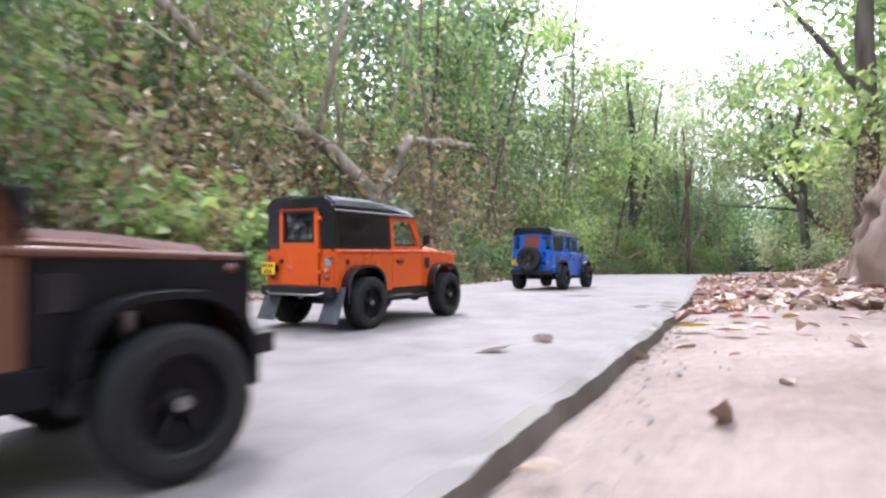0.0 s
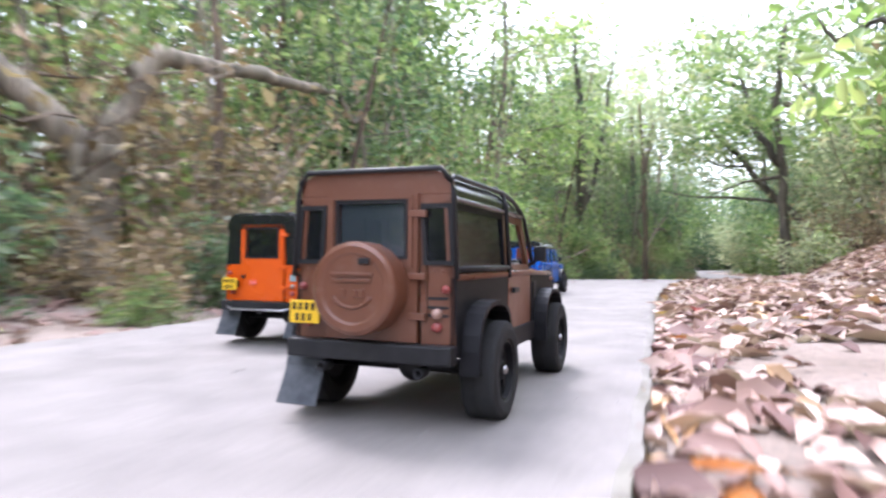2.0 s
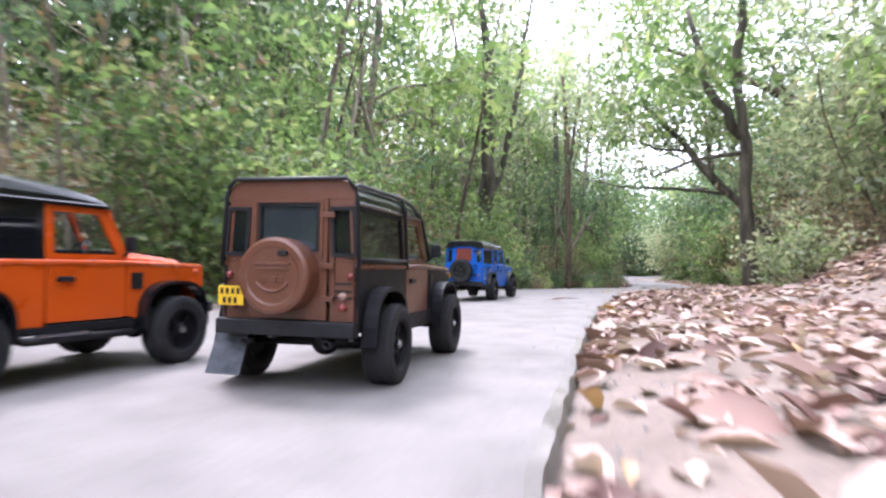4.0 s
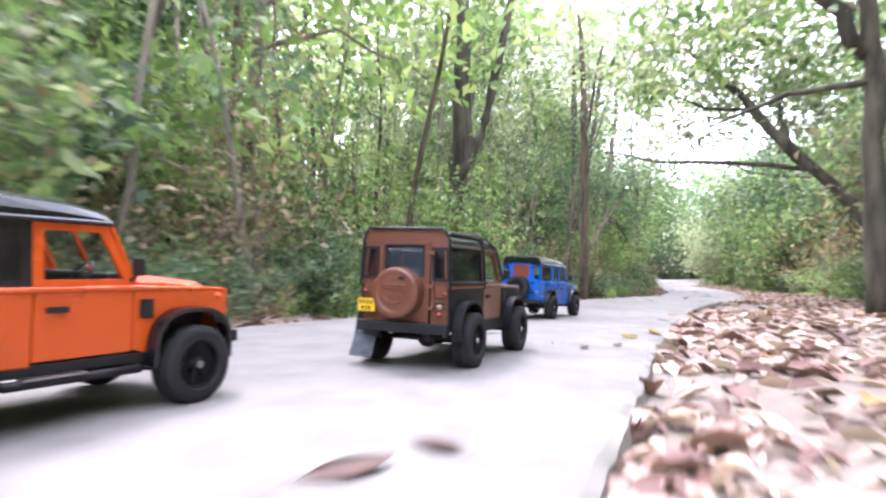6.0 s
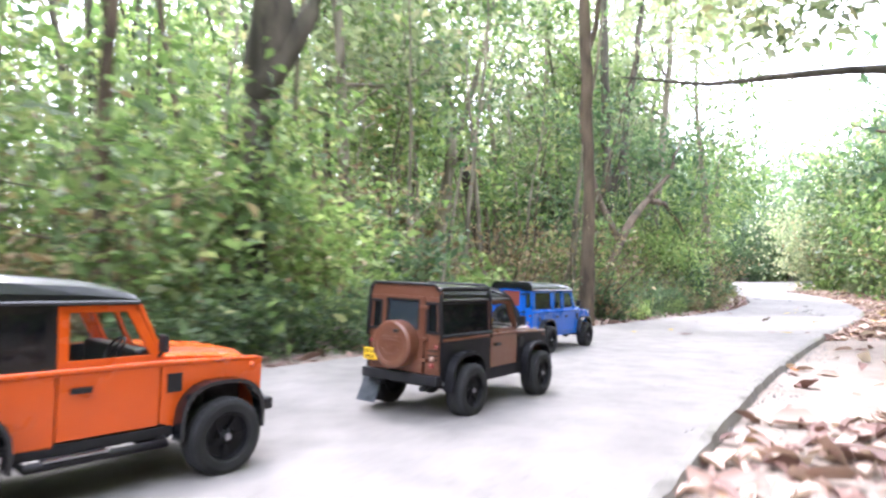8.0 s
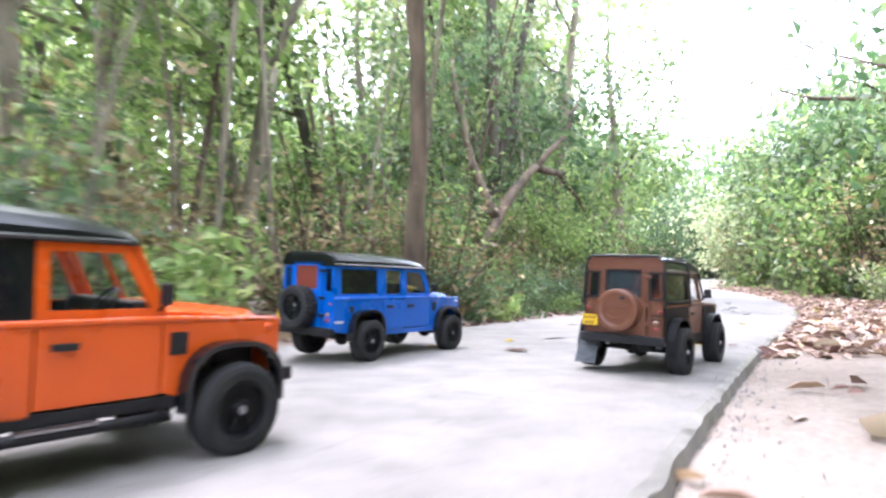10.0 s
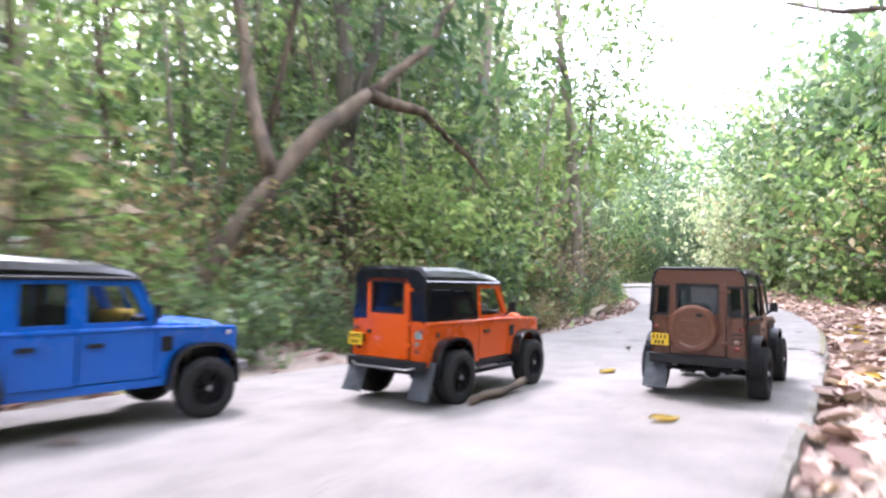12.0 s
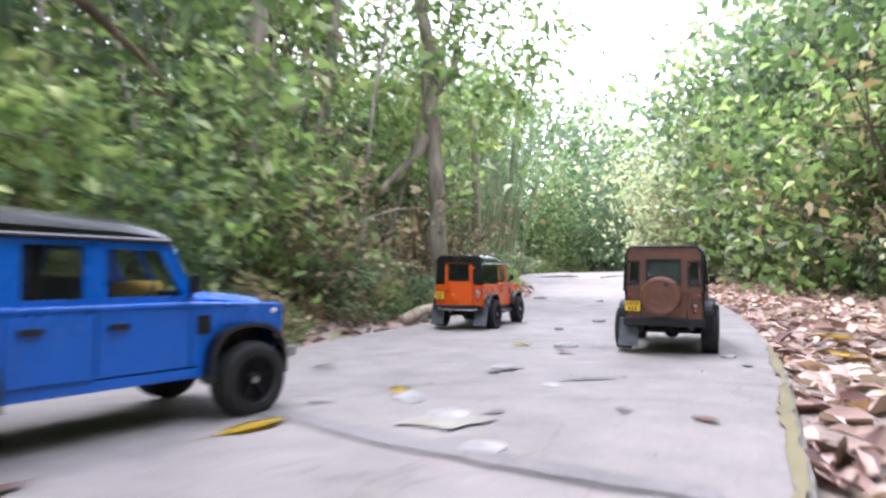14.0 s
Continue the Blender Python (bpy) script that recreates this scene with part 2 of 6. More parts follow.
def road_z(y):
    return float(np.interp(y, _yy, _zr))


def heading(y):
    return float(np.interp(y, _yy, _turn))


def off(x, y):
    """Metres to the right of the path's right edge; -WIDTH is the left edge."""
    return (x - edge_x(y)) * math.sin(heading(y))


def beside(y, d):
    """A place d metres to the right of the path's right edge, square to it at y."""
    h = heading(y)
    return edge_x(y) + d * math.sin(h), y - d * math.cos(h)


def ground_z(x, y):
    """The soil beside the path (the path's own slab lies over it)."""
    d, z = off(x, y), road_z(y)
    n = 0.5 * noise.noise((x * 1.1, y * 1.1, 0.3)) + 0.25 * noise.noise((x * 3.1, y * 3.1, 1.7))
    if d > -WIDTH / 2:
        lift = max(0.0, d - 0.5)
        steep = 0.5 if y < 8 else 0.5 - 0.36 * min(1.0, (y - 8) / 3)
        hill = 0.42 * min(1.0, max(0.0, (y - 12) / 3)) * max(0.0, d - 1.9)
        return hill + z - 0.032 + 0.012 * min(max(d, 0) / 0.3, 1) + min(lift * 0.07, 0.04) + steep * max(0.0, d - 1.0) ** 1.1 + n * min(0.25, max(0, d) * 0.06) * 1.0
    e = -WIDTH - d
    return z - 0.035 + 0.05 * max(0.0, e) ** 0.8 + n * min(0.2, 0.02 + max(0, e) * 0.06)


# ---- mesh helpers ----
def add(name, bm, mat, parent=None, label="", smooth=False, place=None):
    """Links a bmesh as one mesh object, under a thing or on its own."""
    me = bpy.data.meshes.new(name)
    bm.normal_update()
    bm.to_mesh(me)
    bm.free()
    for m in mat if isinstance(mat, (list, tuple)) else [mat]:
        me.materials.append(m)
    if smooth:
        for p in me.polygons:
            p.use_smooth = True
    ob = new(name, me)
    if parent:
        ob.parent = parent
    if place:
        ob.matrix_basis = place
    if label:
        ob["label"] = label
    return ob


def part(name, bm, mat, parent, label="", smooth=False, place=None):
    return add(name, bm, mat, parent, label, smooth, place)


def pydata(name, verts, faces, mat, parent=None, smooth=False, place=None):
    me = bpy.data.meshes.new(name)
    me.from_pydata(verts, [], faces)
    me.materials.append(mat)
    if smooth:
        me.polygons.foreach_set("use_smooth", [True] * len(me.polygons))
    me.update()
    ob = new(name, me)
    if parent:
        ob.parent = parent
    if place:
        ob.matrix_basis = place
    return ob


def box(bm, x0, x1, y0, y1, z0, z1, bevel=0.0):
    r = bmesh.ops.create_cube(bm, size=1.0)
    for v in r["verts"]:
        v.co = Vector((x0 + (v.co.x + 0.5) * (x1 - x0), y0 + (v.co.y + 0.5) * (y1 - y0), z0 + (v.co.z + 0.5) * (z1 - z0)))
    if bevel:
        edges = list({e for v in r["verts"] for e in v.link_edges})
        bmesh.ops.bevel(bm, geom=edges, offset=bevel, segments=2, affect="EDGES", profile=0.6)
    return bm


def boxes(*specs, bevel=0.0):
    bm = bmesh.new()
    for s in specs:
        box(bm, *s, bevel=bevel)
    return bm


def prism(bm, outline, y0, y1, y0b=None, y1b=None, axis="y", bevel=0.0):
    """A closed outline of (x, z) pushed through from y0 to y1; axis x takes an outline of (y, z)."""
    if axis == "y":
        a = [bm.verts.new((p[0], y0, p[1])) for p in outline]
        b = [bm.verts.new((p[0], y1, p[1])) for p in outline]
    else:
        a = [bm.verts.new((y0, p[0], p[1])) for p in outline]
        b = [bm.verts.new((y1, p[0], p[1])) for p in outline]
    n = len(outline)
    faces = [bm.faces.new(a), bm.faces.new(b[::-1])]
    for i in range(n):
        faces.append(bm.faces.new((a[i], b[i], b[(i + 1) % n], a[(i + 1) % n])))
    bmesh.ops.recalc_face_normals(bm, faces=faces)
    if bevel:
        edges = list({e for f in faces for e in f.edges})
        bmesh.ops.bevel(bm, geom=edges, offset=bevel, segments=2, affect="EDGES", profile=0.6)
    return bm


def tube(bm, points, radii, sides=8, cap=True):
    rings, n = [], len(points)
    points = [Vector(p) for p in points]
    up = Vector((0.13, 0.29, 0.95))
    for i, p in enumerate(points):
        d = (points[min(i + 1, n - 1)] - points[max(i - 1, 0)]).normalized()
        s = d.cross(up)
        if s.length < 0.2:
            s = d.cross(Vector((1, 0.2, 0)))
        s.normalize()
        t = s.cross(d)
        r = radii[i] if isinstance(radii, (list, tuple)) else radii
        rings.append([bm.verts.new(p + s * (r * math.cos(a)) + t * (r * math.sin(a))) for a in (2 * math.pi * k / sides for k in range(sides))])
    for a, b in zip(rings, rings[1:]):
        for k in range(sides):
            bm.faces.new((a[k], a[(k + 1) % sides], b[(k + 1) % sides], b[k]))
    if cap:
        bm.faces.new(rings[0][::-1])
        bm.faces.new(rings[-1])
    return bm


def lathe(bm, profile, steps=32, closed=False):
    """A profile of (radius, y) turned round the y axis."""
    rings = []
    for k in range(steps):
        a = 2 * math.pi * k / steps
        rings.append([bm.verts.new((r * math.cos(a), y, r * math.sin(a))) for r, y in profile])
    n = len(profile)
    for k in range(steps):
        a, b = rings[k], rings[(k + 1) % steps]
        for i in range(n if closed else n - 1):
            j = (i + 1) % n
            bm.faces.new((a[i], a[j], b[j], b[i]))
    bmesh.ops.recalc_face_normals(bm, faces=list(bm.faces))
    return bm


def frame_panel(bm, outer, holes_z, depth, axis="y", at=0.0):
    """A flat wall with window holes: outer (a0, a1, z0, z1); holes (a0, a1, z0, z1), side by side."""
    a0, a1, z0, z1 = outer
    pieces, last = [], a0
    for h in sorted(holes_z):
        pieces += [(last, h[0], z0, z1), (h[0], h[1], z0, h[2]), (h[0], h[1], h[3], z1)]
        last = h[1]
    pieces.append((last, a1, z0, z1))
    for p in pieces:
        if p[1] - p[0] > 1e-5 and p[3] - p[2] > 1e-5:
            if axis == "y":
                box(bm, p[0], p[1], at, at + depth, p[2], p[3])
            else:
                box(bm, at, at + depth, p[0], p[1], p[2], p[3])
    bmesh.ops.remove_doubles(bm, verts=list(bm.verts), dist=1e-5)
    return bm


# ---- the model off-road cars: x ahead, rear axle at x = 0, ground at z = 0 ----
R_TYRE, HALF = 0.048, 0.083


def lean(bm, z0=0.145, amount=0.09):
    """Draws the upper body in towards the roof."""
    for v in bm.verts:
        if v.co.z > z0:
            v.co.y *= 1 - amount * (v.co.z - z0) / 0.09
    return bm


def tyre_mesh():
    """One carcass with blocks of tread standing out of it in two staggered rows."""
    bm = bmesh.new()
    w, steps = 0.018, 112
    profile = [(0.027, -0.75), (0.031, -0.98), (0.04, -1.0), (0.0445, -0.9), (0.0452, -0.72), (0.0452, -0.1), (0.0452, 0.1), (0.0452, 0.72), (0.0445, 0.9), (0.04, 1.0), (0.031, 0.98), (0.027, 0.75)]
    rings = []
    for k in range(steps):
        a = 2 * math.pi * k / steps
        ring = []
        for i, (r, y) in enumerate(profile):
            high = (k % 4 < 2) if i < 6 else ((k + 2) % 4 < 2)
            if 3 <= i <= 8 and high:
                r = R_TYRE if 3 < i < 8 else R_TYRE - 0.0012
            ring.append(bm.verts.new((r * math.cos(a), y * w, r * math.sin(a))))
        rings.append(ring)
    for k in range(steps):
        a, b = rings[k], rings[(k + 1) % steps]
        for i in range(len(profile) - 1):
            bm.faces.new((a[i], a[i + 1], b[i + 1], b[i]))
    bmesh.ops.recalc_face_normals(bm, faces=list(bm.faces))
    return bm


def rim_mesh():
    bm = bmesh.new()
    w = 0.016
    lathe(bm, [(0.0285, w), (0.0275, w), (0.026, w * 0.55), (0.012, w * 0.42), (0.009, w * 0.75), (0.006, w * 0.9), (0.0005, w * 0.9)], 24)
    lathe(bm, [(0.0285, w), (0.0285, -w), (0.022, -w * 0.7), (0.0005, -w * 0.7)], 24)
    for k in range(5):
        b = bmesh.new()
        box(b, -0.0028, 0.0028, w * 0.4, w * 0.72, 0.009, 0.026)
        bmesh.ops.transform(b, matrix=Matrix.Rotation(2 * math.pi * k / 5, 4, "Y"), verts=b.verts)
        tmp = bpy.data.meshes.new("t")
        b.to_mesh(tmp)
        b.free()
        bm.from_mesh(tmp)
        bpy.data.meshes.remove(tmp)
    return bm


def cap_mesh():
    return lathe(bmesh.new(), [(0.0065, 0.008), (0.0065, 0.0125), (0.0045, 0.0145), (0.004, 0.0165), (0.0005, 0.017)], 12)


def make_wheel(car, x, side):
    w = new("wheel")
    w.parent = car
    w.matrix_basis = pose(x, side * 0.093, R_TYRE)
    flip = Matrix.Identity(4) if side > 0 else Matrix.Rotation(math.pi, 4, "Z")
    part("tyre", tyre_mesh(), RUBBER, w, smooth=False, place=flip)
    part("rim", rim_mesh(), SATIN, w, "black five-spoke rim", place=flip)
    part("hub_cap", cap_mesh(), CHROME, w, "dull metal hub cap", place=flip)
    return w


def square_off(a, power=0.74):
    """Cosine and sine of a rounded square's corner."""
    c, s = math.cos(a), math.sin(a)
    return math.copysign(abs(c) ** power, c), math.copysign(abs(s) ** power, s)


def arch(bm, x, z, r0, r1, y0, y1, a0=-8, a1=188, n=14):
    """Half ring over a wheel."""
    out = []
    for k in range(n + 1):
        a = radians(a0 + (a1 - a0) * k / n)
        c, s = square_off(a)
        squash = 0.9
        out.append((bm.verts.new((x + r0 * c, y0, z + r0 * s * squash)), bm.verts.new((x + r1 * c, y0, z + r1 * s * squash)),
                    bm.verts.new((x + r1 * 0.985 * c, y1, z + r1 * 0.985 * s * squash)), bm.verts.new((x + r0 * c, y1, z + r0 * s * squash))))
    faces = []
    for a, b in zip(out, out[1:]):
        for i in range(4):
            faces.append(bm.faces.new((a[i], a[(i + 1) % 4], b[(i + 1) % 4], b[i])))
    faces += [bm.faces.new(out[0][::-1]), bm.faces.new(out[-1])]
    bmesh.ops.recalc_face_normals(bm, faces=faces)
    return bm


def side_profile(x0, x1, zt, wheels):
    """Outline of the lower body side between x0 and x1, with wheel cut-outs (x, radius)."""
    pts = [(x0, zt), (x0, 0.072)]
    for wx, r in wheels:
        for k in range(11):
            c, w = square_off(math.pi - math.pi * k / 10)
            p = (wx + r * c, 0.062 + r * 0.9 * w)
            if x0 < p[0] < x1:
                pts.append((p[0], max(p[1], 0.066)))
    pts += [(x1, 0.064), (x1, zt)]
    return pts


def raise_body(car, k, sill=0.07):
    """Makes the body above the sills k times as tall; round parts only move up."""
    for ob in car.children_recursive:
        z = ob.matrix_basis.translation.z
        if z > sill:
            ob.matrix_basis = Matrix.Translation((0, 0, (z - sill) * (k - 1))) @ ob.matrix_basis
        elif z == 0 and ob.type == "MESH" and (ob.parent == car or ob.parent.matrix_basis.translation.z == 0):
            for v in ob.data.vertices:
                if v.co.z > sill:
                    v.co.z = sill + (v.co.z - sill) * k


def make_car(kind, label):
    long = kind == "blue"
    body = {"orange": ORANGE, "brown": BROWN, "blue": BLUE}[kind]
    tub = SATIN if kind == "brown" else body
    L = 0.338 if long else 0.288
    xr, xb, xa, xt, xf = -0.075 - (0.03 if long else 0), L - 0.188, L - 0.077, L - 0.108, L + 0.062
    zw, zwin0, zwin1, zg = 0.138, 0.148, 0.196, 0.205
    car = tagged(new(kind + "_model_car"), label, "model car", "model cars on the path")
    # chassis, axles and running gear
    part("chassis", boxes((xr + 0.02, xf - 0.01, -0.032, -0.022, 0.056, 0.07), (xr + 0.02, xf - 0.01, 0.022, 0.032, 0.056, 0.07), (0.06, L - 0.05, -0.03, 0.03, 0.05, 0.066), (xr + 0.01, xf - 0.03, -HALF + 0.012, HALF - 0.012, 0.07, 0.078), bevel=0.002), PLASTIC, car)
    for ax in (0.0, L):
        bm = bmesh.new()
        tube(bm, [(ax, -0.085, R_TYRE), (ax, 0.085, R_TYRE)], 0.0075, 10)
        lathe_part = bmesh.new()
        bmesh.ops.create_uvsphere(lathe_part, u_segments=12, v_segments=8, radius=0.018, matrix=pose(ax, -0.012, R_TYRE))
        tmp = bpy.data.meshes.new("t")
        lathe_part.to_mesh(tmp)
        lathe_part.free()
        bm.from_mesh(tmp)
        bpy.data.meshes.remove(tmp)
        part("axle", bm, PLASTIC, car, smooth=True)
    part("drive_shaft", tube(bmesh.new(), [(0.012, -0.01, 0.05), (L / 2, 0, 0.06), (L - 0.012, -0.01, 0.05)], 0.005, 8), CHROME, car)
    for ax in (0.0, L):
        for s in (-1, 1):
            part("shock", tube(bmesh.new(), [(ax - 0.015, s * 0.055, 0.05), (ax - 0.008, s * 0.05, 0.1)], 0.006, 8), CHROME, car)
    # lower body: tub sides, doors, wings
    for s in (-1, 1):
        y0, y1 = sorted((s * HALF, s * (HALF - 0.006)))
        part("rear_side_panel", prism(bmesh.new(), side_profile(xr, xb - 0.001, zw, [(0, 0.058)]), y0, y1, bevel=0.0008), tub, car)
        part("wing", prism(bmesh.new(), side_profile(xa + 0.001, xf, zw - 0.003, [(L, 0.058)]), y0, y1, bevel=0.0008), tub if kind == "brown" else body, car)
        door = part("door", prism(bmesh.new(), [(xb + 0.001, 0.07), (xa - 0.001, 0.07), (xa - 0.001, zw), (xb + 0.001, zw)], y0, y1, bevel=0.001), body, car)
        part("door_handle", boxes((xb + 0.012, xb + 0.034, s * (HALF + 0.003) - 0.002, s * (HALF + 0.003) + 0.002, zw - 0.022, zw - 0.016), bevel=0.001), PLASTIC, door)
        if long:
            d0 = xb - 0.088
            rd = part("door", boxes((d0, xb - 0.002, s * (HALF + 0.0012) - 0.0012, s * (HALF + 0.0012) + 0.0012, 0.07, zw - 0.006), bevel=0.001), body, car, "blue rear passenger door")
            part("door_handle", boxes((d0 + 0.012, d0 + 0.034, s * (HALF + 0.005) - 0.002, s * (HALF + 0.005) + 0.002, zw - 0.022, zw - 0.016), bevel=0.001), PLASTIC, rd)
        # waist ridge
        part("waist_rail", tube(bmesh.new(), [(xr + 0.002, s * (HALF - 0.001), zw), (xa, s * (HALF - 0.001), zw), (xf - 0.006, s * (HALF - 0.003), zw - 0.004)], 0.0035, 8), body, car, smooth=True)
        # upper side: window line, pillars
        ya, yb = sorted((s * (HALF - 0.003), s * (HALF - 0.008)))
        bm = bmesh.new()
        if kind == "orange":
            frame_panel(bm, (xr, xb, zw, zg), [], yb - ya, at=ya)
            part("side_panel", lean(bm), BLACK, car, "gloss black upper side panel")
            bm2 = boxes((xr + 0.02, xb - 0.012, s * (HALF - 0.0035) - 0.001, s * (HALF - 0.0035) + 0.001, zwin0, zwin1))
            part("side_window", lean(bm2), DARK_GLASS, car)
        elif kind == "brown":
            hole = (xr + 0.009, xb - 0.014, zwin0 - 0.004, zwin1 + 0.003)
            frame_panel(bm, (xr, xb, zw, zg), [hole], yb - ya, at=ya)
            part("side_panel", lean(bm), BROWN, car)
            bm2 = boxes((hole[0] - 0.004, hole[1] + 0.004, s * (HALF - 0.0025) - 0.001, s * (HALF - 0.0025) + 0.001, hole[2] - 0.003, hole[3] + 0.003), bevel=0.001)
            part("side_window", lean(bm2), DARK_GLASS, car)
            bm2 = bmesh.new()
            f0 = s * (HALF - 0.0015) - 0.001
            frame_panel(bm2, (hole[0] - 0.005, hole[1] + 0.005, hole[2] - 0.004, hole[3] + 0.004), [(hole[0], hole[1], hole[2] + 0.001, hole[3] - 0.001)], 0.002, at=f0)
            part("window_frame", lean(bm2), SATIN, car)
        else:
            holes = [(xr + 0.026, xr + 0.152, zwin0 - 0.001, zwin1 + 0.002), (xb - 0.072, xb - 0.012, zwin0 - 0.001, zwin1 + 0.002)]
            frame_panel(bm, (xr, xb, zw, zg), holes, yb - ya, at=ya)
            part("side_panel", lean(bm), BLUE, car)
            for h in holes:
                bm2 = boxes((h[0], h[1], s * (HALF - 0.006) - 0.0007, s * (HALF - 0.006) + 0.0007, h[2], h[3]))
                part("side_window", lean(bm2), DARK_GLASS if h is holes[0] else SMOKED, car)
        # door window frame, raked at the windscreen
        bm = bmesh.new()
        for piece in ([(xb, zw), (xa, zw), (xa, zwin0), (xb, zwin0)], [(xb, zwin0), (xb + 0.011, zwin0), (xb + 0.011, zwin1), (xb, zwin1)],
                      [(xb, zwin1), (xt + 0.004, zwin1), (xt, zg), (xb, zg)], [(xa - 0.011, zwin0), (xa, zwin0), (xt + 0.004, zwin1), (xt - 0.008, zwin1)]):
            prism(bm, piece, ya, yb)
        bmesh.ops.remove_doubles(bm, verts=list(bm.verts), dist=1e-5)
        part("door_frame", lean(bm), body, car)
        bm = prism(bmesh.new(), [(xb + 0.011, zwin0), (xa - 0.011, zwin0), (xt - 0.008, zwin1), (xb + 0.011, zwin1)], s * (HALF - 0.006) - 0.0006, s * (HALF - 0.006) + 0.0006)
        part("door_window", lean(bm), SMOKED if long else CLEAR, car).visible_shadow = False
        # wheel-arch flares, sill, step
        for ax in (0.0, L):
            part("wheel_arch_flare", arch(bmesh.new(), ax, 0.062, 0.0535, 0.0595, s * (HALF - 0.002), s * (HALF + 0.017)), SATIN if kind == "brown" else BLACK, car, "black flare")
            part("inner_arch", boxes((ax - 0.05, ax + 0.05, s * 0.05 - 0.002, s * 0.05 + 0.002, 0.07, 0.118), (ax - 0.05, ax + 0.05, min(s * 0.05, s * 0.08), max(s * 0.05, s * 0.08), 0.116, 0.119)), PLASTIC, car)
        part("sill", boxes((0.058, L - 0.06, min(s * 0.07, s * HALF), max(s * 0.07, s * HALF), 0.056, 0.068), bevel=0.001), body if long else PLASTIC, car)
        if kind == "brown":
            part("sill_plate", boxes((0.06, L - 0.062, s * (HALF + 0.0015) - 0.0015, s * (HALF + 0.0015) + 0.0015, 0.054, 0.076), bevel=0.001), SATIN, car)
        bm = tube(bmesh.new(), [(0.066, s * 0.06, 0.056), (0.07, s * 0.092, 0.051), (L - 0.072, s * 0.092, 0.051), (L - 0.068, s * 0.06, 0.056)], 0.005, 8)
        if kind == "orange":
            part("side_step", bm, PLASTIC, car, smooth=True)
            part("step_tread", boxes((0.085, 0.15, s * 0.092 - 0.006, s * 0.092 + 0.006, 0.0545, 0.0575), bevel=0.001), CHROME, car, "worn metal step tread")
        part("wing_vent", boxes((xa + 0.008, xa + 0.026, s * (HALF + 0.001) - 0.001, s * (HALF + 0.001) + 0.001, 0.105, 0.126), bevel=0.0006), PLASTIC, car)
        # mirror
        m = part("mirror", boxes((xa - 0.008, xa - 0.002, min(s * 0.088, s * 0.104), max(s * 0.088, s * 0.104), 0.152, 0.171), bevel=0.002), PLASTIC, car)
        part("mirror_arm", tube(bmesh.new(), [(xa - 0.002, s * (HALF - 0.003), 0.146), (xa - 0.004, s * 0.094, 0.155)], 0.0022, 6), PLASTIC, m)
        # lamps
        for z, mat in ((0.094, RED), (0.106, AMBER)):
            bm = lathe(bmesh.new(), [(0.0048, 0), (0.0045, 0.004), (0.003, 0.0055), (0.0003, 0.006)], 12)
            part("tail_lamp", bm, mat if s < 0 or z > 0.1 else RED, car, smooth=True, place=pose(xr - 0.001, s * 0.066, z, 0, 0, 90))
        part("lamp_marker", lathe(bmesh.new(), [(0.004, 0), (0.0038, 0.003), (0.0003, 0.0045)], 10), RED, car, place=pose(xr - 0.001, s * 0.074, 0.127, 0, 0, 90), smooth=True)
        bm = lathe(bmesh.new(), [(0.014, 0), (0.0135, 0.003), (0.01, 0.005), (0.0003, 0.0055)], 20)
        part("headlamp", bm, WHITE, car, smooth=True, place=pose(xf + 0.001, s * 0.052, 0.105, 0, 0, -90))
        part("side_repeater", lathe(bmesh.new(), [(0.004, 0), (0.0038, 0.002), (0.0003, 0.004)], 10), WHITE if long else body, car, smooth=True, place=pose(xf - 0.016, s * HALF, 0.127, 0, 0, 0 if s > 0 else 180))
    # rear face
    zt = 0.222
    door_y = (-0.047, 0.047)
    for s in (-1, 1):
        c0, c1 = sorted((s * 0.05, s * HALF))
        w0, w1 = sorted((s * 0.056, s * 0.079))
        bm = bmesh.new()
        frame_panel(bm, (c0, c1, 0.078, zt - 0.012), [(w0, w1, 0.152, 0.198)] if kind != "orange" else [], 0.006, axis="x", at=xr)
        part("rear_panel", lean(bm), body, car)
    if kind == "orange":
        for s in (-1, 1):
            a, b = sorted((s * 0.05, s * HALF))
            part("corner_panel", lean(boxes((xr - 0.001, xr + 0.008, a, b, 0.142, zt - 0.012), bevel=0.001)), BLACK, car, "gloss black rear corner panel")
    else:
        for s in (-1, 1):
            a, b = sorted((s * 0.055, s * 0.080))
            part("corner_window", lean(boxes((xr + 0.001, xr + 0.003, a, b, 0.151, 0.199))), DARK_GLASS if not long else CLEAR, car)
            if kind == "brown":
                bm = bmesh.new()
                frame_panel(bm, (a - 0.003, b + 0.003, 0.148, 0.202), [(a + 0.001, b - 0.001, 0.152, 0.198)], 0.004, axis="x", at=xr - 0.0025)
                part("corner_window_seal", lean(bm), PLASTIC, car)
    part("rear_header", prism(bmesh.new(), [(-0.079, zt - 0.012), (0.079, zt - 0.012), (0.0775, zt), (0.072, zt + 0.006), (0.06, zt + 0.01), (-0.06, zt + 0.01), (-0.072, zt + 0.006), (-0.0775, zt)], xr, xr + 0.008, axis="x", bevel=0.0012), BLACK if kind == "orange" else (BLACK if long else body), car)
    wy0, wy1 = (-0.034, 0.034)
    hole = (wy0, wy1, 0.156, 0.203)
    bm = bmesh.new()
    frame_panel(bm, (door_y[0], door_y[1], 0.08, 0.211), [hole], 0.006, axis="x", at=xr - 0.004)
    rdoor = part("rear_door", bm, body, car, "rear door with a wide window")
